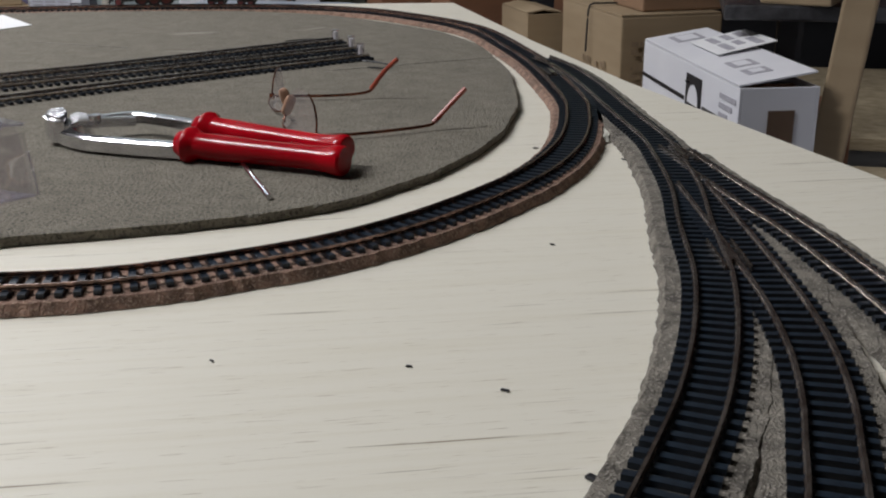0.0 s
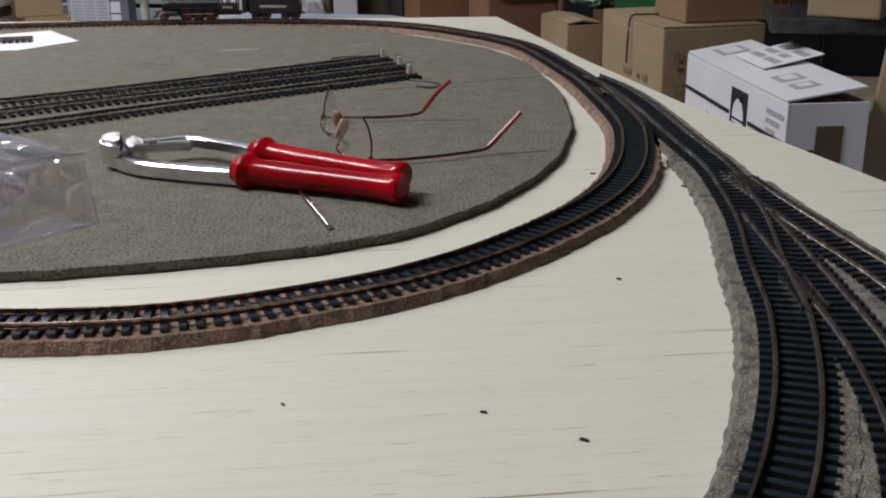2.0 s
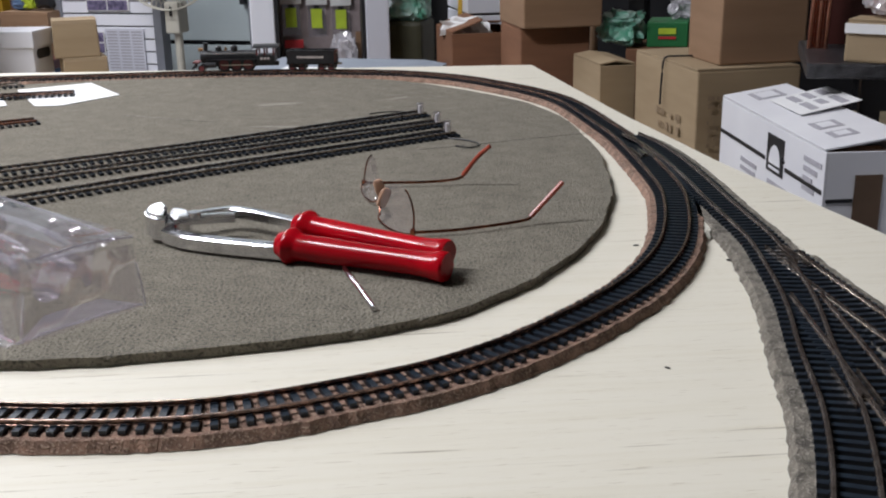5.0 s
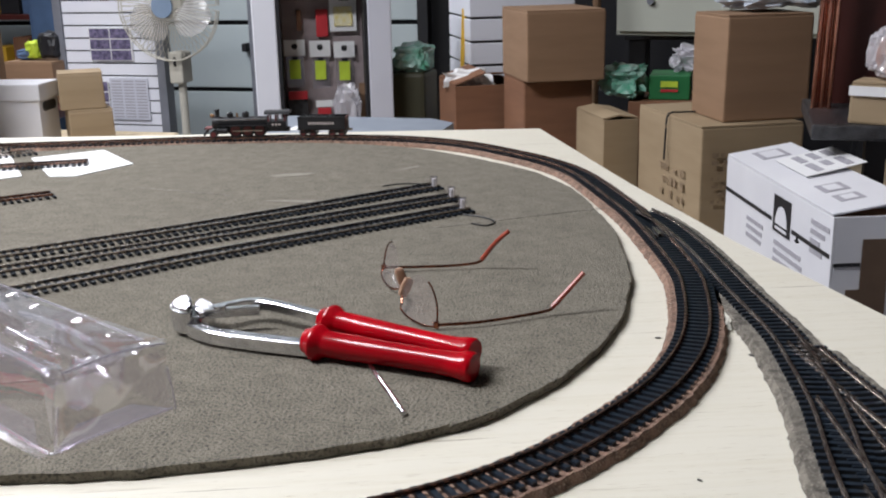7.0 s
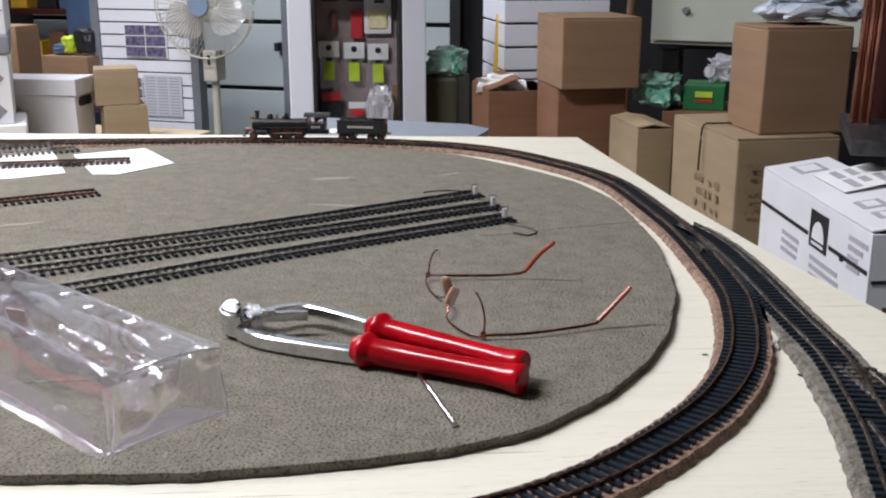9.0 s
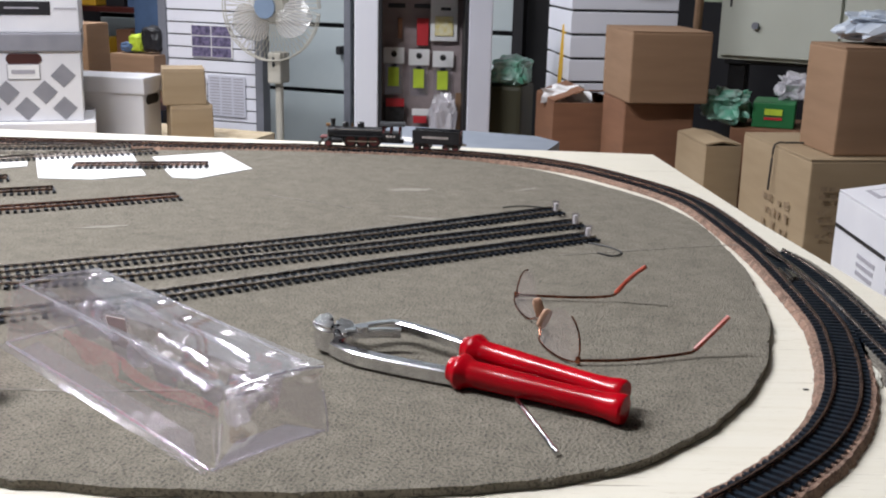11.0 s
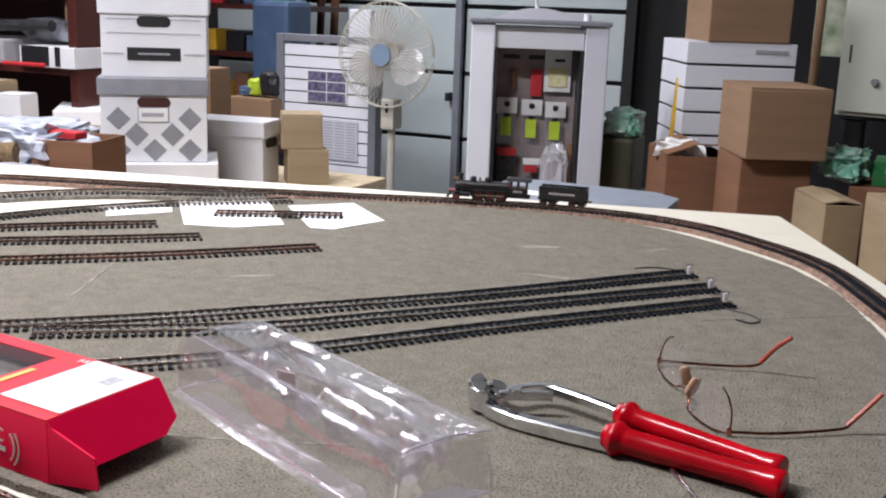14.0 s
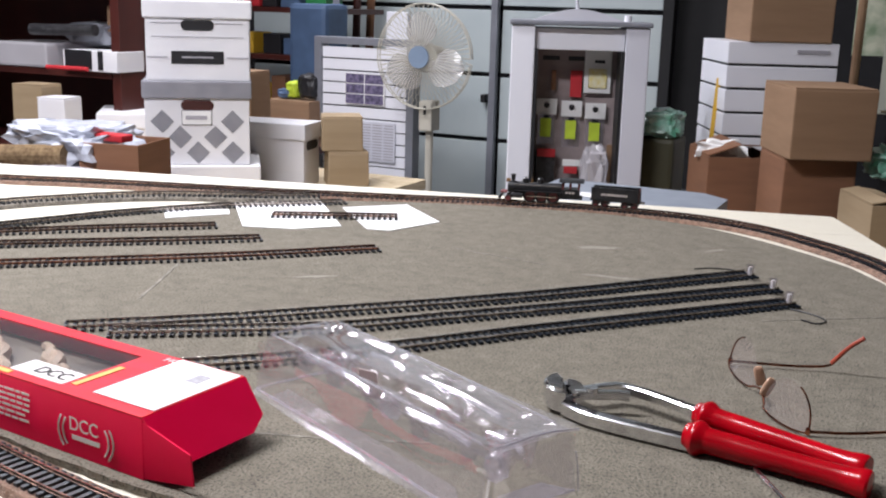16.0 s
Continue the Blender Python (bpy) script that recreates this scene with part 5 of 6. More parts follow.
def kiosk():
    t = thing("display_kiosk", KIOSK, "white display kiosk with hanging goods on pegboard", "display stand")
    part("post", box((0, 0, 0), (0.068, 0.22, 1.068), 0.004), LAMINATE, t)
    # right post: same laminate, its shaded side painted in by the darker copy
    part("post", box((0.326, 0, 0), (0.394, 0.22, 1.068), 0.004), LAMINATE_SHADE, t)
    part("header", box((0.069, 0.02, 1.005), (0.325, 0.20, 1.062), 0.003), LAMINATE, t)
    part("cornice", box((-0.006, -0.008, 1.069), (0.40, 0.228, 1.082), 0.004), GREY_METAL, t, "grey top moulding")
    bm = bmesh.new()
    arch = [(-0.13 + 0.26 * k / 12, 1.0825 + 0.030 * math.sin(math.pi * k / 12)) for k in range(13)]
    lo = [bm.verts.new((0.19 + x, 0.0, z)) for x, z in arch]
    hi = [bm.verts.new((0.19 + x, 0.03, z)) for x, z in arch]
    for i in range(12):
        bm.faces.new((lo[i], lo[i + 1], hi[i + 1], hi[i]))
    bm.faces.new(lo)
    bm.faces.new(hi[::-1])
    # crest and first finial carry the painted-in shade too
    part("pediment", bm, LAMINATE_SHADE, t, "arched crest in the shaded laminate tone")
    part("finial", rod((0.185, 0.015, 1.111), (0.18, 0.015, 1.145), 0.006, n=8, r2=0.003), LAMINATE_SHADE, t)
    part("finial", rod((0.33, 0.02, 1.083), (0.33, 0.02, 1.10), 0.011, n=10), LAMINATE, t)
    part("pegboard", box((0.069, 0.13, 0.10), (0.325, 0.14, 1.0045)), PEGBOARD, t)
    part("jamb", box((0.0685, 0.002, 0.10), (0.078, 0.129, 1.0045)), BLACK, t, "black inner jamb")
    part("jamb", box((0.316, 0.002, 0.10), (0.3255, 0.129, 1.0045)), BLACK, t, "black inner jamb")
    part("base", box((0.069, 0.01, 0), (0.325, 0.20, 0.0995), 0.003), LAMINATE, t)
    for x in (0.095, 0.172):
        part("slot", box((x, 0.1285, 0.972), (x + 0.05, 0.1299, 0.984)), BLACK, t)
    return t


kiosk()


def hung_card(x, z, label):
    t = thing("hanging_card", KIOSK_GOODS @ pose(x, 3.085, z), label, "packaged goods", "hanging cards")
    part("hook", rod((0, -0.05, 0.079), (0, 0.0145, 0.079), 0.0016, n=6), CHROME, t)
    part("header_card", box((-0.031, -0.002, 0.044), (0.031, 0, 0.088), 0.0006), PAPER, t, "white header card")
    part("hang_mark", rod((0, -0.0026, 0.070), (0, -0.0021, 0.070), 0.009, n=10), BLACK, t)
    film = part("blister", box((-0.027, -0.005, -0.042), (0.027, -0.0015, 0.0435), 0.002), CLEAR, t, "clear blister")
    film.visible_shadow = False
    part("ticket", box((-0.017, -0.0085, -0.018), (0.015, -0.0065, 0.034)), LIME, t, "lime green price ticket")
    part("tool", box((-0.008, -0.010, 0.0345), (0.008, -0.0065, 0.0435)), BLACK, t)
    return t


for x, z in ((-1.092, 0.778), (-1.017, 0.774), (-0.9455, 0.770)):
    hung_card(x, z, "white-headed blister card with a lime price ticket")


def goods(name, lo, hi, mat, label, category, bevel=0.002, m=None):
    return tagged(part(name, box(lo, hi, bevel), mat, None, m=m), label, category)


goods("printed_card", (-0.985, 3.083, 0.885), (-0.905, 3.088, 1.005), PAPER, "cream printed card with a yellow panel", "card", m=KIOSK_GOODS)
part("card_panel", box((-0.972, 3.0805, 0.90), (-0.918, 3.0825, 0.952), 0.004), material("pale_yellow_print", (0.72, 0.62, 0.24), (0.78, 0.74, 0.55), 60, 0.6), bpy.data.objects["printed_card"], "pale yellow panel")
part("card_title", box((-0.955, 3.0805, 0.968), (-0.925, 3.0825, 0.976)), BLACK, bpy.data.objects["printed_card"], "dark title too small to read")
goods("red_packet", (-1.025, 3.083, 0.872), (-0.99, 3.092, 0.9455), RED_GOODS, "small red hanging packet", "packet", m=KIOSK_GOODS)
goods("brown_handle_tool", (-1.082, 3.085, 0.89), (-1.068, 3.095, 0.945), KRAFT_DARK, "brown handled tool hanging on pegboard", "tool", m=KIOSK_GOODS)
goods("dark_packet", (-1.118, 3.07, 0.55), (-1.06, 3.095, 0.715), BLACK_WRAP, "dark blister pack with a red band", "packet", m=KIOSK_GOODS)
goods("red_band_card", (-1.115, 3.060, 0.705), (-1.06, 3.068, 0.728), RED_GOODS, "red and white header card", "card", m=KIOSK_GOODS)
goods("red_band_card", (-1.032, 3.060, 0.66), (-0.992, 3.068, 0.68), RED_GOODS, "red and white header card", "card", m=KIOSK_GOODS)
goods("white_header", (-1.037, 3.058, 0.682), (-0.985, 3.066, 0.70), PAPER, "white card header strip above red", "card", m=KIOSK_GOODS)
goods("dark_packet", (-1.03, 3.07, 0.50), (-0.99, 3.095, 0.643), BLACK_WRAP, "dark blister pack below a red card", "packet", m=KIOSK_GOODS)
tagged(part("clear_plastic_bag", crumpled((-0.985, 3.0, 0.56), (-0.90, 3.075, 0.75), 4, 0.3, 15), FILM, None, m=KIOSK_GOODS), "tall crumpled clear bag in front of the pegboard", "plastic bag")
goods("wooden_paddle", (-0.905, 3.085, 0.55), (-0.885, 3.095, 0.742), KRAFT, "plain wooden paddle behind a clear bag", "tool", m=KIOSK_GOODS)

t = thing("grey_folding_table", pose(0, 0, 0), "blue-grey folding table behind the layout board", "table")
part("tabletop", slab([(-0.72, 1.70), (-0.40, 1.78), (-0.405, 2.02), (-0.455, 2.06), (-0.72, 2.06)], 0.785, 0.812), BLUE_GREY, t)
for x, y in ((-0.70, 1.76), (-0.43, 1.82), (-0.70, 2.03), (-0.45, 2.02)):
    part("leg", rod((x, y, 0), (x, y, 0.7845), 0.012, n=8), GREY_METAL, t)
tagged(part("paper_slip", box((-0.66, 1.90, 0.8124), (-0.56, 1.94, 0.8132)), PAPER), "white slip on the grey table", "paper")


# ---- slatwall with posters, fan ----
def slatwall():
    t = thing("slatwall_stand", pose(-2.19, 3.5, 0), "white slatwall stand in a grey frame with posters", "display stand")
    part("post", box((0, 0, 0), (0.03, 0.05, 0.99), 0.002), GREY_METAL, t)
    part("post", box((0.375, 0, 0), (0.405, 0.05, 0.99), 0.002), GREY_METAL, t)
    part("top_rail", box((0.0305, 0, 0.965), (0.3745, 0.05, 0.99), 0.002), GREY_METAL, t)
    z = 0.001
    for k in range(23):
        part("slat", box((0.031, 0.008, z), (0.374, 0.04, z + 0.0365), 0.001), LAMINATE, t)
        if k < 22:
            part("groove", box((0.031, 0.02, z + 0.0365), (0.374, 0.04, z + 0.0417)), BLACK, t)
        z += 0.0417
    ph = thing("photo_poster", pose(-2.06, 3.5, 0), "poster of six violet train photographs", "poster")
    part("sheet", box((0, 0.0005, 0.758), (0.16, 0.0025, 0.868)), PAPER, ph)
    for i in range(2):
        for j in range(3):
            part("photo", box((0.003 + i * 0.078, -0.001, 0.761 + j * 0.036), (0.077 + i * 0.078, 0.0, 0.793 + j * 0.036)), PURPLE_PRINT, ph, "violet photo print")
    ph = thing("photo_poster", pose(-2.06, 3.5, 0), "narrow poster of violet photographs beside a text sheet", "poster")
    part("sheet", box((0, 0.0005, 0.545), (0.055, 0.0025, 0.69)), PAPER, ph)
    for j in range(4):
        part("photo", box((0.003, -0.001, 0.548 + j * 0.036), (0.052, 0.0, 0.579 + j * 0.036)), PURPLE_PRINT, ph, "violet photo print")
    ns = thing("text_sheet", pose(-2.0, 3.5, 0), "pale sheet of fine grey print", "poster")
    part("sheet", box((0, 0.0005, 0.56), (0.145, 0.0025, 0.70)), LAMINATE_SHADE, ns)
    for i in range(3):
        for j in range(13):
            part("print_line", box((0.008 + i * 0.046, -0.0006, 0.568 + j * 0.010), (0.046 + i * 0.046, 0.0, 0.572 + j * 0.010)), GREY_INK, ns)


slatwall()
tagged(part("white_wall_board", box((-2.02, 3.72, 0), (-1.93, 3.75, 1.08), 0.003), LAMINATE), "narrow white board behind the fan", "board")


def fan():
    t = thing("pedestal_fan", pose(-1.675, 3.38, 0), "ivory pedestal fan with wire guard and blue hub", "fan")
    part("base", rod((0, 0.03, 0), (0, 0.03, 0.025), 0.19, n=32, r2=0.16), FAN_WHITE, t)
    part("pole", rod((0, 0.03, 0.0255), (0, 0.03, 0.80), 0.013, n=12), FAN_WHITE, t)
    part("control_box", box((-0.024, -0.006, 0.70), (0.024, 0.06, 0.80), 0.006), FAN_WHITE, t)
    part("control_dial", box((-0.004, -0.010, 0.755), (0.004, -0.0065, 0.785)), BLACK, t)
    part("motor", rod((0, -0.02, 0.945), (0, 0.09, 0.945), 0.045, n=20, r2=0.03), FAN_WHITE, t, smooth=True)
    hub = part("hub", rod((0, -0.062, 0.945), (0, -0.052, 0.945), 0.036, n=24), FAN_BLUE, t, "blue hub badge")
    for z in (-0.052, -0.028, -0.012):
        ring = [(0.17 * math.cos(a), z if z > -0.05 else -0.05, 0.945 + 0.17 * math.sin(a)) for a in [2 * math.pi * k / 40 for k in range(41)]]
        if z > -0.05:
            part("guard_ring", tube(ring, 0.0022, 6, 0.03), FAN_WHITE, t)
    bm = bmesh.new()
    for k in range(60):
        a = 2 * math.pi * k / 60
        for y0, y1 in ((-0.056, -0.028), (0.03, -0.012)):
            rod((0.03 * math.cos(a), y0, 0.945 + 0.03 * math.sin(a)), (0.12 * math.cos(a), y0 * 0.9, 0.945 + 0.12 * math.sin(a)), 0.0011, bm, 4)
            rod((0.12 * math.cos(a), y0 * 0.9, 0.945 + 0.12 * math.sin(a)), (0.17 * math.cos(a), y1, 0.945 + 0.17 * math.sin(a)), 0.0011, bm, 4)
    tagged(part("guard_wire", bm, FAN_WHITE, t), kind="stuff")
    for k in range(3):
        bm = bmesh.new()
        rows = []
        for f in range(7):
            r = 0.03 + 0.115 * f / 6
            wd = 0.75 * math.sin(math.pi * (0.18 + 0.74 * f / 6))
            rows.append([bm.verts.new((r * math.cos(wd * s), -0.022 + 0.016 * s, r * math.sin(wd * s))) for s in (-1, -0.5, 0, 0.5, 1)])
        for a, b in zip(rows, rows[1:]):
            for i in range(4):
                bm.faces.new((a[i], a[i + 1], b[i + 1], b[i]))
        blade = part("blade", bm, FAN_BLADE, t, "translucent smoky blade", m=Matrix.Translation((0, 0, 0.945)) @ Matrix.Rotation(2 * math.pi * k / 3 + 0.4, 4, "Y"))
        sol = blade.modifiers.new("thick", "SOLIDIFY")
        sol.thickness = 0.002


fan()


# ---- file boxes ----
def file_box(m, w, d, h, mat, lid_mat, label, dots=False, badge=False, hole_dark=BLACK):
    t = thing("file_box", m, label, "storage box", "file boxes")
    part("body", box((-w / 2, -d / 2, 0), (w / 2, d / 2, h - 0.035), 0.003), mat, t)
    part("lid", box((-w / 2 - 0.006, -d / 2 - 0.006, h - 0.045), (w / 2 + 0.006, d / 2 + 0.006, h), 0.004), lid_mat, t, "lift-off lid")
    bm = slab([(0.028 * math.copysign(1, math.cos(a)) + 0.013 * math.cos(a), 0.013 * math.sin(a)) for a in [2 * math.pi * (k + 0.5) / 20 for k in range(20)]], 0, 0.0006)
    part("hand_hole", bm, hole_dark, t, "dark oval hand hole", m=pose(0, -d / 2 - 0.0012, h - 0.062, 90, 0, 0))
    if dots:
        bm = bmesh.new()
        s = 0.0295
        for j in range(4):
            for i in range(4):
                x, z = -0.132 + i * 0.088 + (0.0 if j % 2 else 0.044), 0.031 + j * 0.0400
                if abs(x) > w / 2 - 0.004 or (abs(x) < 0.06 and z > 0.095):
                    continue
                k = min(1.0, (w / 2 - 0.003 - abs(x)) / s)
                inner, outer = (x - s, min(x + s, w / 2 - 0.003)) if x > 0 else (max(x - s, -w / 2 + 0.003), x + s)
                cut = s * (1 - k)
                ring = [(inner, 0), (x, s), (outer, cut), (outer, -cut), (x, -s)] if x > 0 else [(outer, 0), (x, s), (inner, cut), (inner, -cut), (x, -s)]
                ring = [q for n, q in enumerate(ring) if q not in ring[:n]]
                bm.faces.new([bm.verts.new((a, -d / 2 - 0.001, z + b)) for a, b in ring])
        part("diamond_print", bm, GREY_CARD, t, "grey diamond pattern")
        lab = part("label_frame", box((-0.04, -d / 2 - 0.0020, 0.102), (0.036, -d / 2 - 0.0012, 0.140)), GREY_CARD, t, "framed label")
        part("label_card", box((-0.038, -d / 2 - 0.0028, 0.104), (0.034, -d / 2 - 0.0021, 0.138)), PAPER, lab)
        part("label_bar", box((-0.03, -d / 2 - 0.0036, 0.116), (0.024, -d / 2 - 0.0029, 0.126)), GREY_INK, lab, "print too small to read")
    if badge:
        for z in (0.108, 0.142):
            part("rule_line", box((-w / 2 + 0.015, -d / 2 - 0.0012, z), (w / 2 - 0.015, -d / 2 - 0.0004, z + 0.0022)), GREY_INK, t)
        for x0, x1 in ((-w / 2 + 0.004, -0.075), (0.072, w / 2 - 0.004)):
            part("rule_line", box((x0, -d / 2 - 0.0012, 0.056), (x1, -d / 2 - 0.0004, 0.060)), GREY_INK, t)
        part("print_mark", box((0.075, -d / 2 - 0.0012, 0.165), (0.115, -d / 2 - 0.0004, 0.170)), GREY_INK, t)
        b = part("badge", box((-0.066, -d / 2 - 0.0016, 0.042), (0.064, -d / 2 - 0.0004, 0.074), 0.0004), BLACK, t, "black name badge")
        part("badge_bar", box((-0.040, -d / 2 - 0.0026, 0.0565), (0.038, -d / 2 - 0.0017, 0.0605)), GREY_INK, b, "pale lettering as a plain bar")
    return t


def aisle(x, y, z, d, turn):
    """The pose of a box whose front's middle stands at x, y and faces the aisle."""
    return pose(x, y, z, 0, 0, turn) @ pose(0, d / 2, 0)


file_box(aisle(-1.83, 2.4, 0.695, 0.30, 37), 0.262, 0.30, 0.214, WHITE_CARD, GREY_CARD, "white file box with grey diamond pattern and lid", dots=True, hole_dark=material("dark_red_hollow", (0.06, 0.015, 0.012), None, 20, 0.8))
file_box(aisle(-1.828, 2.405, 0.9095, 0.30, 36), 0.257, 0.30, 0.20, WHITE_CARD, WHITE_CARD, "white lidded file box with a black badge", badge=True)
file_box(aisle(-1.82, 2.39, 0.601, 0.31, 37), 0.30, 0.31, 0.093, WHITE_CARD, WHITE_CARD, "low white tray box under the stack")
file_box(aisle(-1.722, 2.765, 0.601, 0.26, 101), 0.115, 0.26, 0.178, WHITE_CARD, WHITE_CARD, "white lidded file box beside the stack")
file_box(aisle(-2.34, 2.70, 0.601, 0.26, 38), 0.17, 0.26, 0.165, WHITE_CARD, WHITE_CARD, "white lidded file box behind the stack")
for z, x, turn in ((0.601, -1.618, 40), (0.700, -1.640, 36)):
    carton("cardboard_box", aisle(x, 2.80, z, 0.11, turn), 0.115, 0.11, 0.0985, KRAFT_TAN, "flat tan carton stacked beside white file boxes", "tan cartons", tape=False)

# ---- dark shelving with clutter ----
t = thing("dark_bookcase", pose(-3.05, 2.75, 0), "dark mahogany bookcase crowded with boxes", "bookcase")
part("side", box((0.61, 0, 0.605), (0.645, 0.35, 1.9), 0.003), WOOD_DARK, t)
part("side", box((-0.4, 0, 0), (-0.365, 0.35, 1.9), 0.003), WOOD_DARK, t)
part("back", box((-0.364, 0.33, 0.60), (0.609, 0.35, 1.9)), WOOD_DARK, t)
for z in (0.60, 0.86, 1.13, 1.5):
    part("shelf", box((-0.364, 0, z), (0.609, 0.329, z + 0.022), 0.002), WOOD_DARK, t)
part("plinth", box((-0.364, 0.02, 0), (0.609, 0.329, 0.599)), WOOD_DARK, t)
goods("black_white_box", (-2.62, 2.73, 0.8825), (-2.40, 2.85, 0.945), WHITE_CARD, "white box with a black front", "box")
part("front_print", box((-2.61, 2.7275, 0.888), (-2.50, 2.7295, 0.9458)), BLACK, bpy.data.objects["black_white_box"], "black front panel")
part("front_print", box((-2.475, 2.7275, 0.888), (-2.455, 2.7295, 0.9458)), BLACK, bpy.data.objects["black_white_box"], "black stripe")
goods("plastic_tub", (-2.92, 2.74, 0.8825), (-2.70, 2.95, 0.96), FILM, "frosted plastic tub with lid", "tub", 0.008)
tagged(part("grey_machine", crumpled((-2.72, 2.80, 0.946), (-2.50, 2.98, 1.03), 3, 0.3, 21), GREY_METAL), "grey metal tool on the shelf", "tool")
tagged(part("tool_bar", rod((-2.80, 2.78, 1.0), (-2.53, 2.78, 1.005), 0.018, n=12), BLACK_WRAP), "dark cylindrical tool lying on the shelf", "tool")
tagged(part("red_handled_tool", rod((-2.66, 2.70, 0.890), (-2.50, 2.71, 0.890), 0.007, n=10), RED_GOODS), "red handled tool on the shelf edge", "tool")
carton("cardboard_box", pose(-2.50, 2.92, 1.0, 0, 0, 25), 0.13, 0.12, 0.08, KRAFT, "small open brown box on the shelf", flaps=(("r", 70),))
carton("white_carton", pose(-2.46, 2.55, 0.6, 0, 0, 12), 0.09, 0.09, 0.22, WHITE_CARD, "upright white carton with grey print", tape=False, ink=text_rows("f", -0.02, 0.03, 0.15, 3, 0.012, GREY_INK, 6))
carton("white_carton", pose(-2.58, 2.58, 0.6, 0, 0, 5), 0.11, 0.09, 0.25, KRAFT_TAN, "pale carton beside a white one", tape=False)
tagged(part("silver_plastic_bag", crumpled((-2.15, 2.02, 0.70), (-1.83, 2.26, 0.82), 4, 0.35, 31), material("silvery_bag", (0.55, 0.58, 0.66), (0.36, 0.38, 0.45), 25, 0.25)), "crumpled silvery plastic bag on the clutter", "plastic bag")
carton("cardboard_box", pose(-1.835, 2.14, 0.685, 0, 0, 14), 0.15, 0.16, 0.10, KRAFT_DARK, "open brown tray box with red goods", flaps=(("l", -80),))
tagged(part("red_packet", box((-1.90, 2.09, 0.785), (-1.80, 2.13, 0.802), 0.004), RED_GOODS), "red packet on the open tray", "packet")
tagged(part("rolled_carpet", rod((-2.35, 1.98, 0.72), (-1.92, 2.04, 0.75), 0.028, n=18), material("brown_pile", (0.25, 0.17, 0.09), (0.13, 0.08, 0.04), 90, 0.95, bump=0.8)), "rolled brown carpet offcut", "carpet roll")
tagged(part("low_crate", box((-2.5, 1.97, 0.601), (-1.74, 2.24, 0.684), 0.004), KRAFT_DARK), "flat brown crate carrying bags and rolls", "crate")
tagged(part("white_plastic_bag", crumpled((-1.98, 1.96, 0.685), (-1.72, 2.03, 0.735), 4, 0.4, 41), FILM), "crumpled white film in front of the tray", "plastic bag")
# far shelving behind the stack
t = thing("steel_shelving", pose(-2.95, 3.9, 0), "far steel shelving loaded with small goods", "shelving")
for z in (0.35, 0.68, 0.87, 1.06, 1.3):
    part("shelf", box((-0.6, 0, z), (0.62, 0.35, z + 0.02)), WOOD_DARK, t)
for x in (-0.6, 0.59):
    part("upright", box((x, -0.005, 0), (x + 0.03, 0.0, 1.9)), GREY_METAL, t)
rng = random.Random(11)
for z in (0.70, 0.89, 1.08):
    x = -3.5
    while x < -2.42:
        w, h = rng.uniform(0.04, 0.10), rng.uniform(0.05, 0.13)
        mt = rng.choice((KRAFT, RED_GOODS, GREEN_GOODS, YELLOW, BLUE_PLASTIC, WHITE_CARD, BLACK, KRAFT_DARK))
        tagged(part("shelf_carton", box((x, 3.92, z + 0.0005), (x + w, 4.05, z + h), 0.004), mt), "small coloured carton on the far shelving", "box", "far shelf cartons")
        x += w + rng.uniform(0.01, 0.05)
goods("blue_drum", (-2.47, 3.75, 0), (-2.30, 3.92, 1.10), BLUE_PLASTIC, "tall blue plastic bin", "bin", 0.02)
carton("cardboard_box", pose(-2.17, 3.05, 0.62, 0, 0, 4), 0.13, 0.12, 0.27, KRAFT, "upright brown carton behind the file boxes", tape=False)
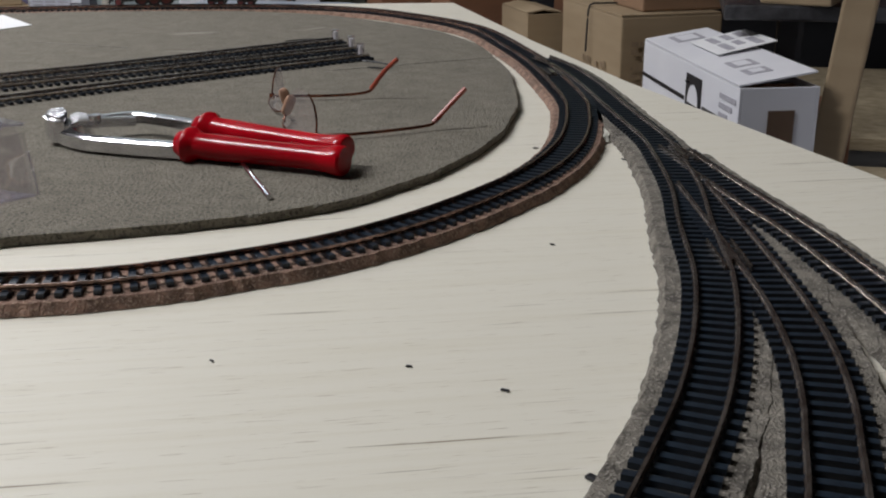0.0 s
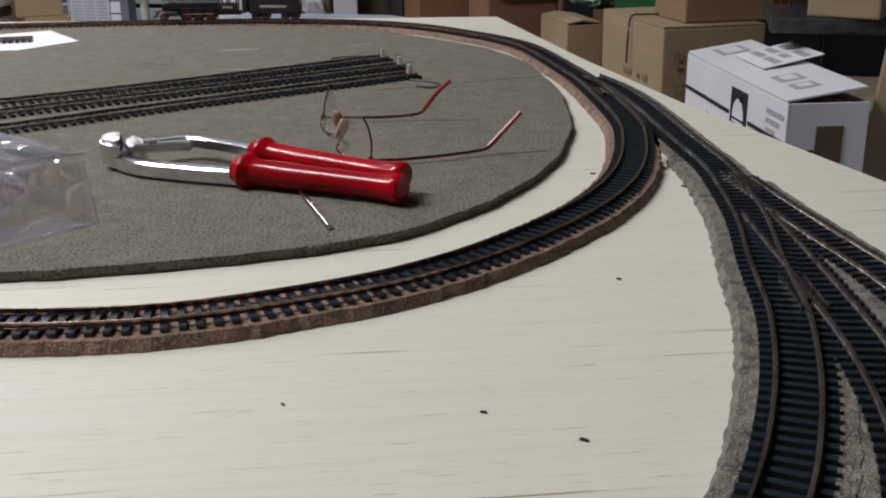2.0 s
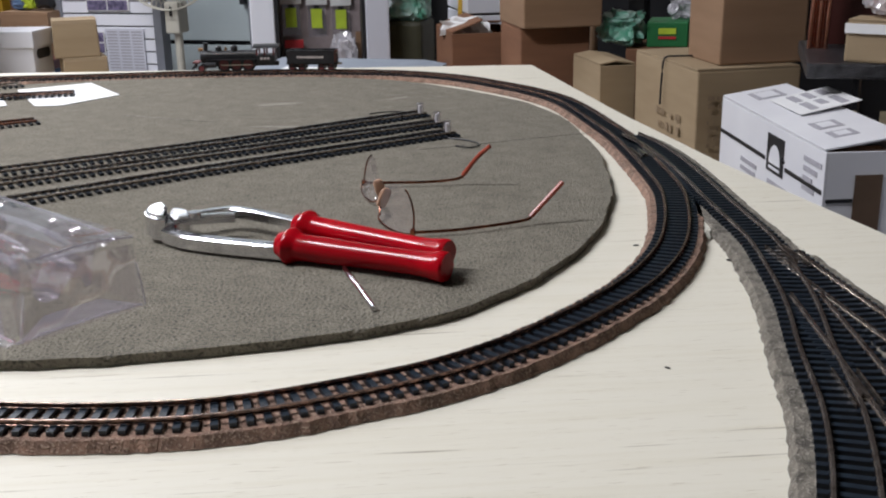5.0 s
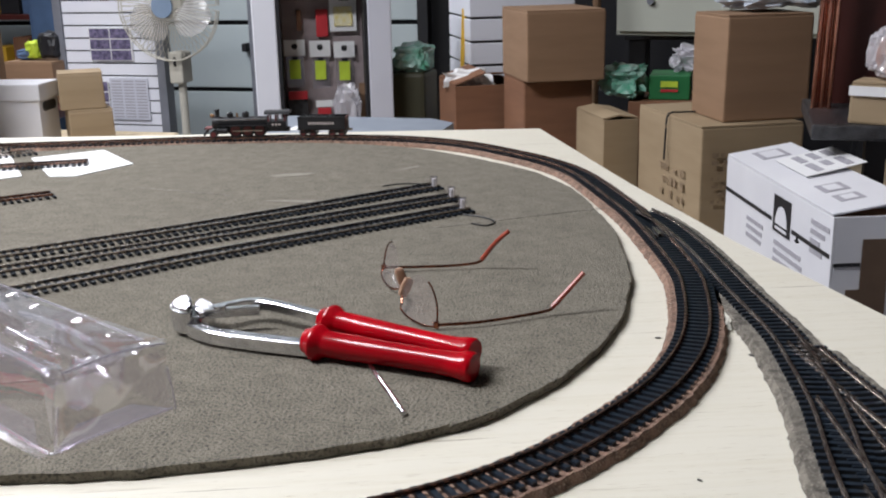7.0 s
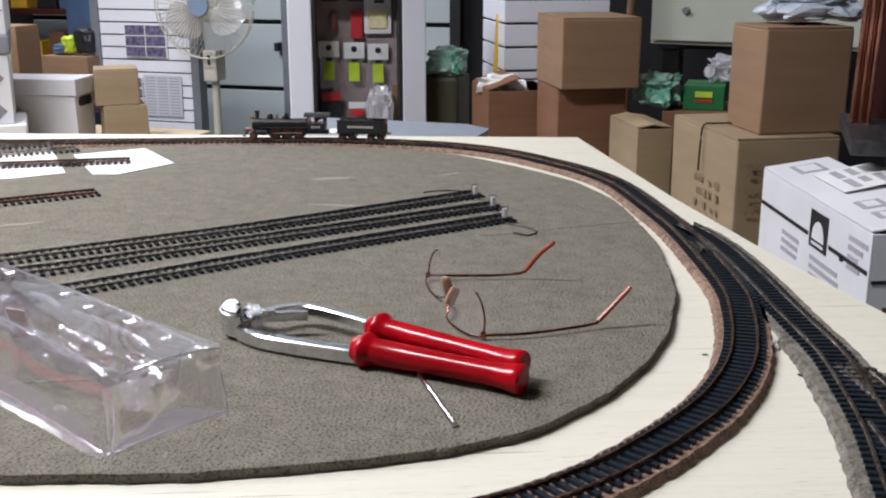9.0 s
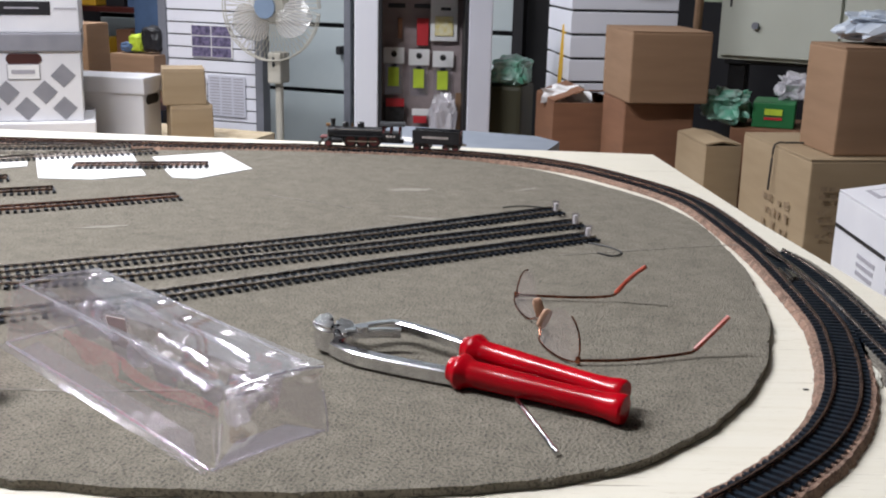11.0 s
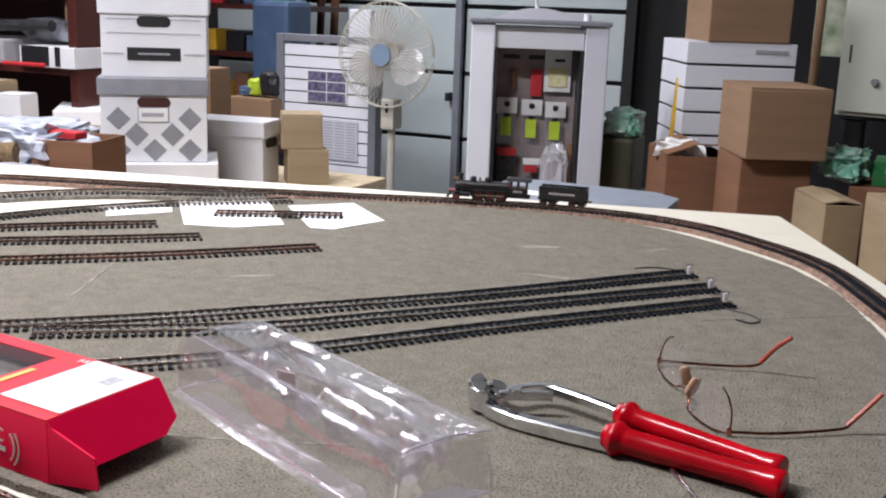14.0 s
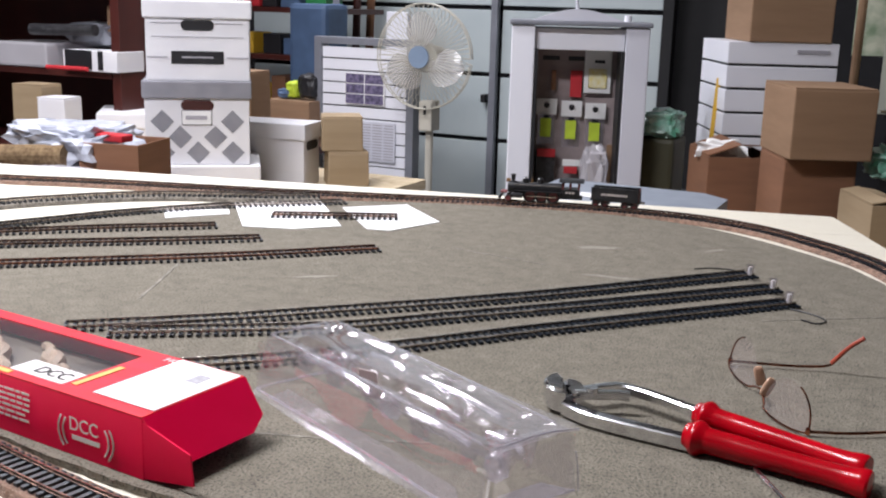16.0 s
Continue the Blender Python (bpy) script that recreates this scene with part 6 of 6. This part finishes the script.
carton("cardboard_box", pose(-2.26, 3.5, 0.62, 0, 0, 0), 0.19, 0.14, 0.14, KRAFT, "brown carton with bright goods inside", ink=(("f", -0.05, 0.05, 0.05, 0.07, BLACK),), tape=False)
bench("storage_bench", (-2.42, 2.95, 0), (-2.08, 3.60, 0.619), WOOD_DARK, "dark low stand behind the file boxes")
for x0, x1, z0, z1, mt in ((-2.34, -2.26, 0.761, 0.80, BLUE_PLASTIC), (-2.30, -2.24, 0.78, 0.83, LIME), (-2.25, -2.17, 0.761, 0.86, BLACK)):
    tagged(part("bright_toy", crumpled((x0, 3.46, z0 if z0 < 0.77 else 0.761), (x1, 3.54, z1), 3, 0.2, x0 * 9), mt), "bright plastic goods in a carton", "goods", "bright goods")
for k, (x, mt) in enumerate(((-2.70, GREY_METAL), (-2.62, KRAFT_DARK), (-2.52, WOOD_DARK), (-2.46, KRAFT_DARK))):
    tagged(part("leaning_pole", rod((x, 4.3, 0), (x - 0.05 + 0.02 * k, 4.42, 2.2), 0.018, n=8), mt), "long pole leaning on the back wall", "pole", "leaning poles")
tagged(part("block_wall_panel", box((-2.75, 4.6, 0), (-2.45, 4.65, 2.2)), material("painted_block", (0.40, 0.43, 0.47), (0.33, 0.36, 0.40), 6, 0.8)), "painted block pier behind the shelving", "wall", kind="structure")

# ---- ties last ----
for owner, run, most in TRACKS:
    rest = bmesh.new()
    jig = random.Random(len(run))
    # the stretch nearest to the board's front corner first
    order = sorted(range(len(run)), key=lambda i: (run[i][0] - Vector((0.0, 0.4, 0))).length)
    near = set(order[:most])
    for i, (p, w) in enumerate(run):
        m = Matrix.Translation((p.x, p.y, 0)) @ pose(0, 0, 0, 0, 0, math.degrees(math.atan2(w.y, w.x)) + jig.uniform(-1.5, 1.5))
        if i in near:
            ob = new("tie", TIE_MESH)
            ob.parent, ob.matrix_basis = owner, m
        else:
            box((-0.0016, -0.0136, 0), (0.0016, 0.0136, 0.0021), bm=rest, m=m)
    if rest.verts:
        tagged(part("tie_strip", rest, TIE, owner), kind="stuff")
    else:
        rest.free()
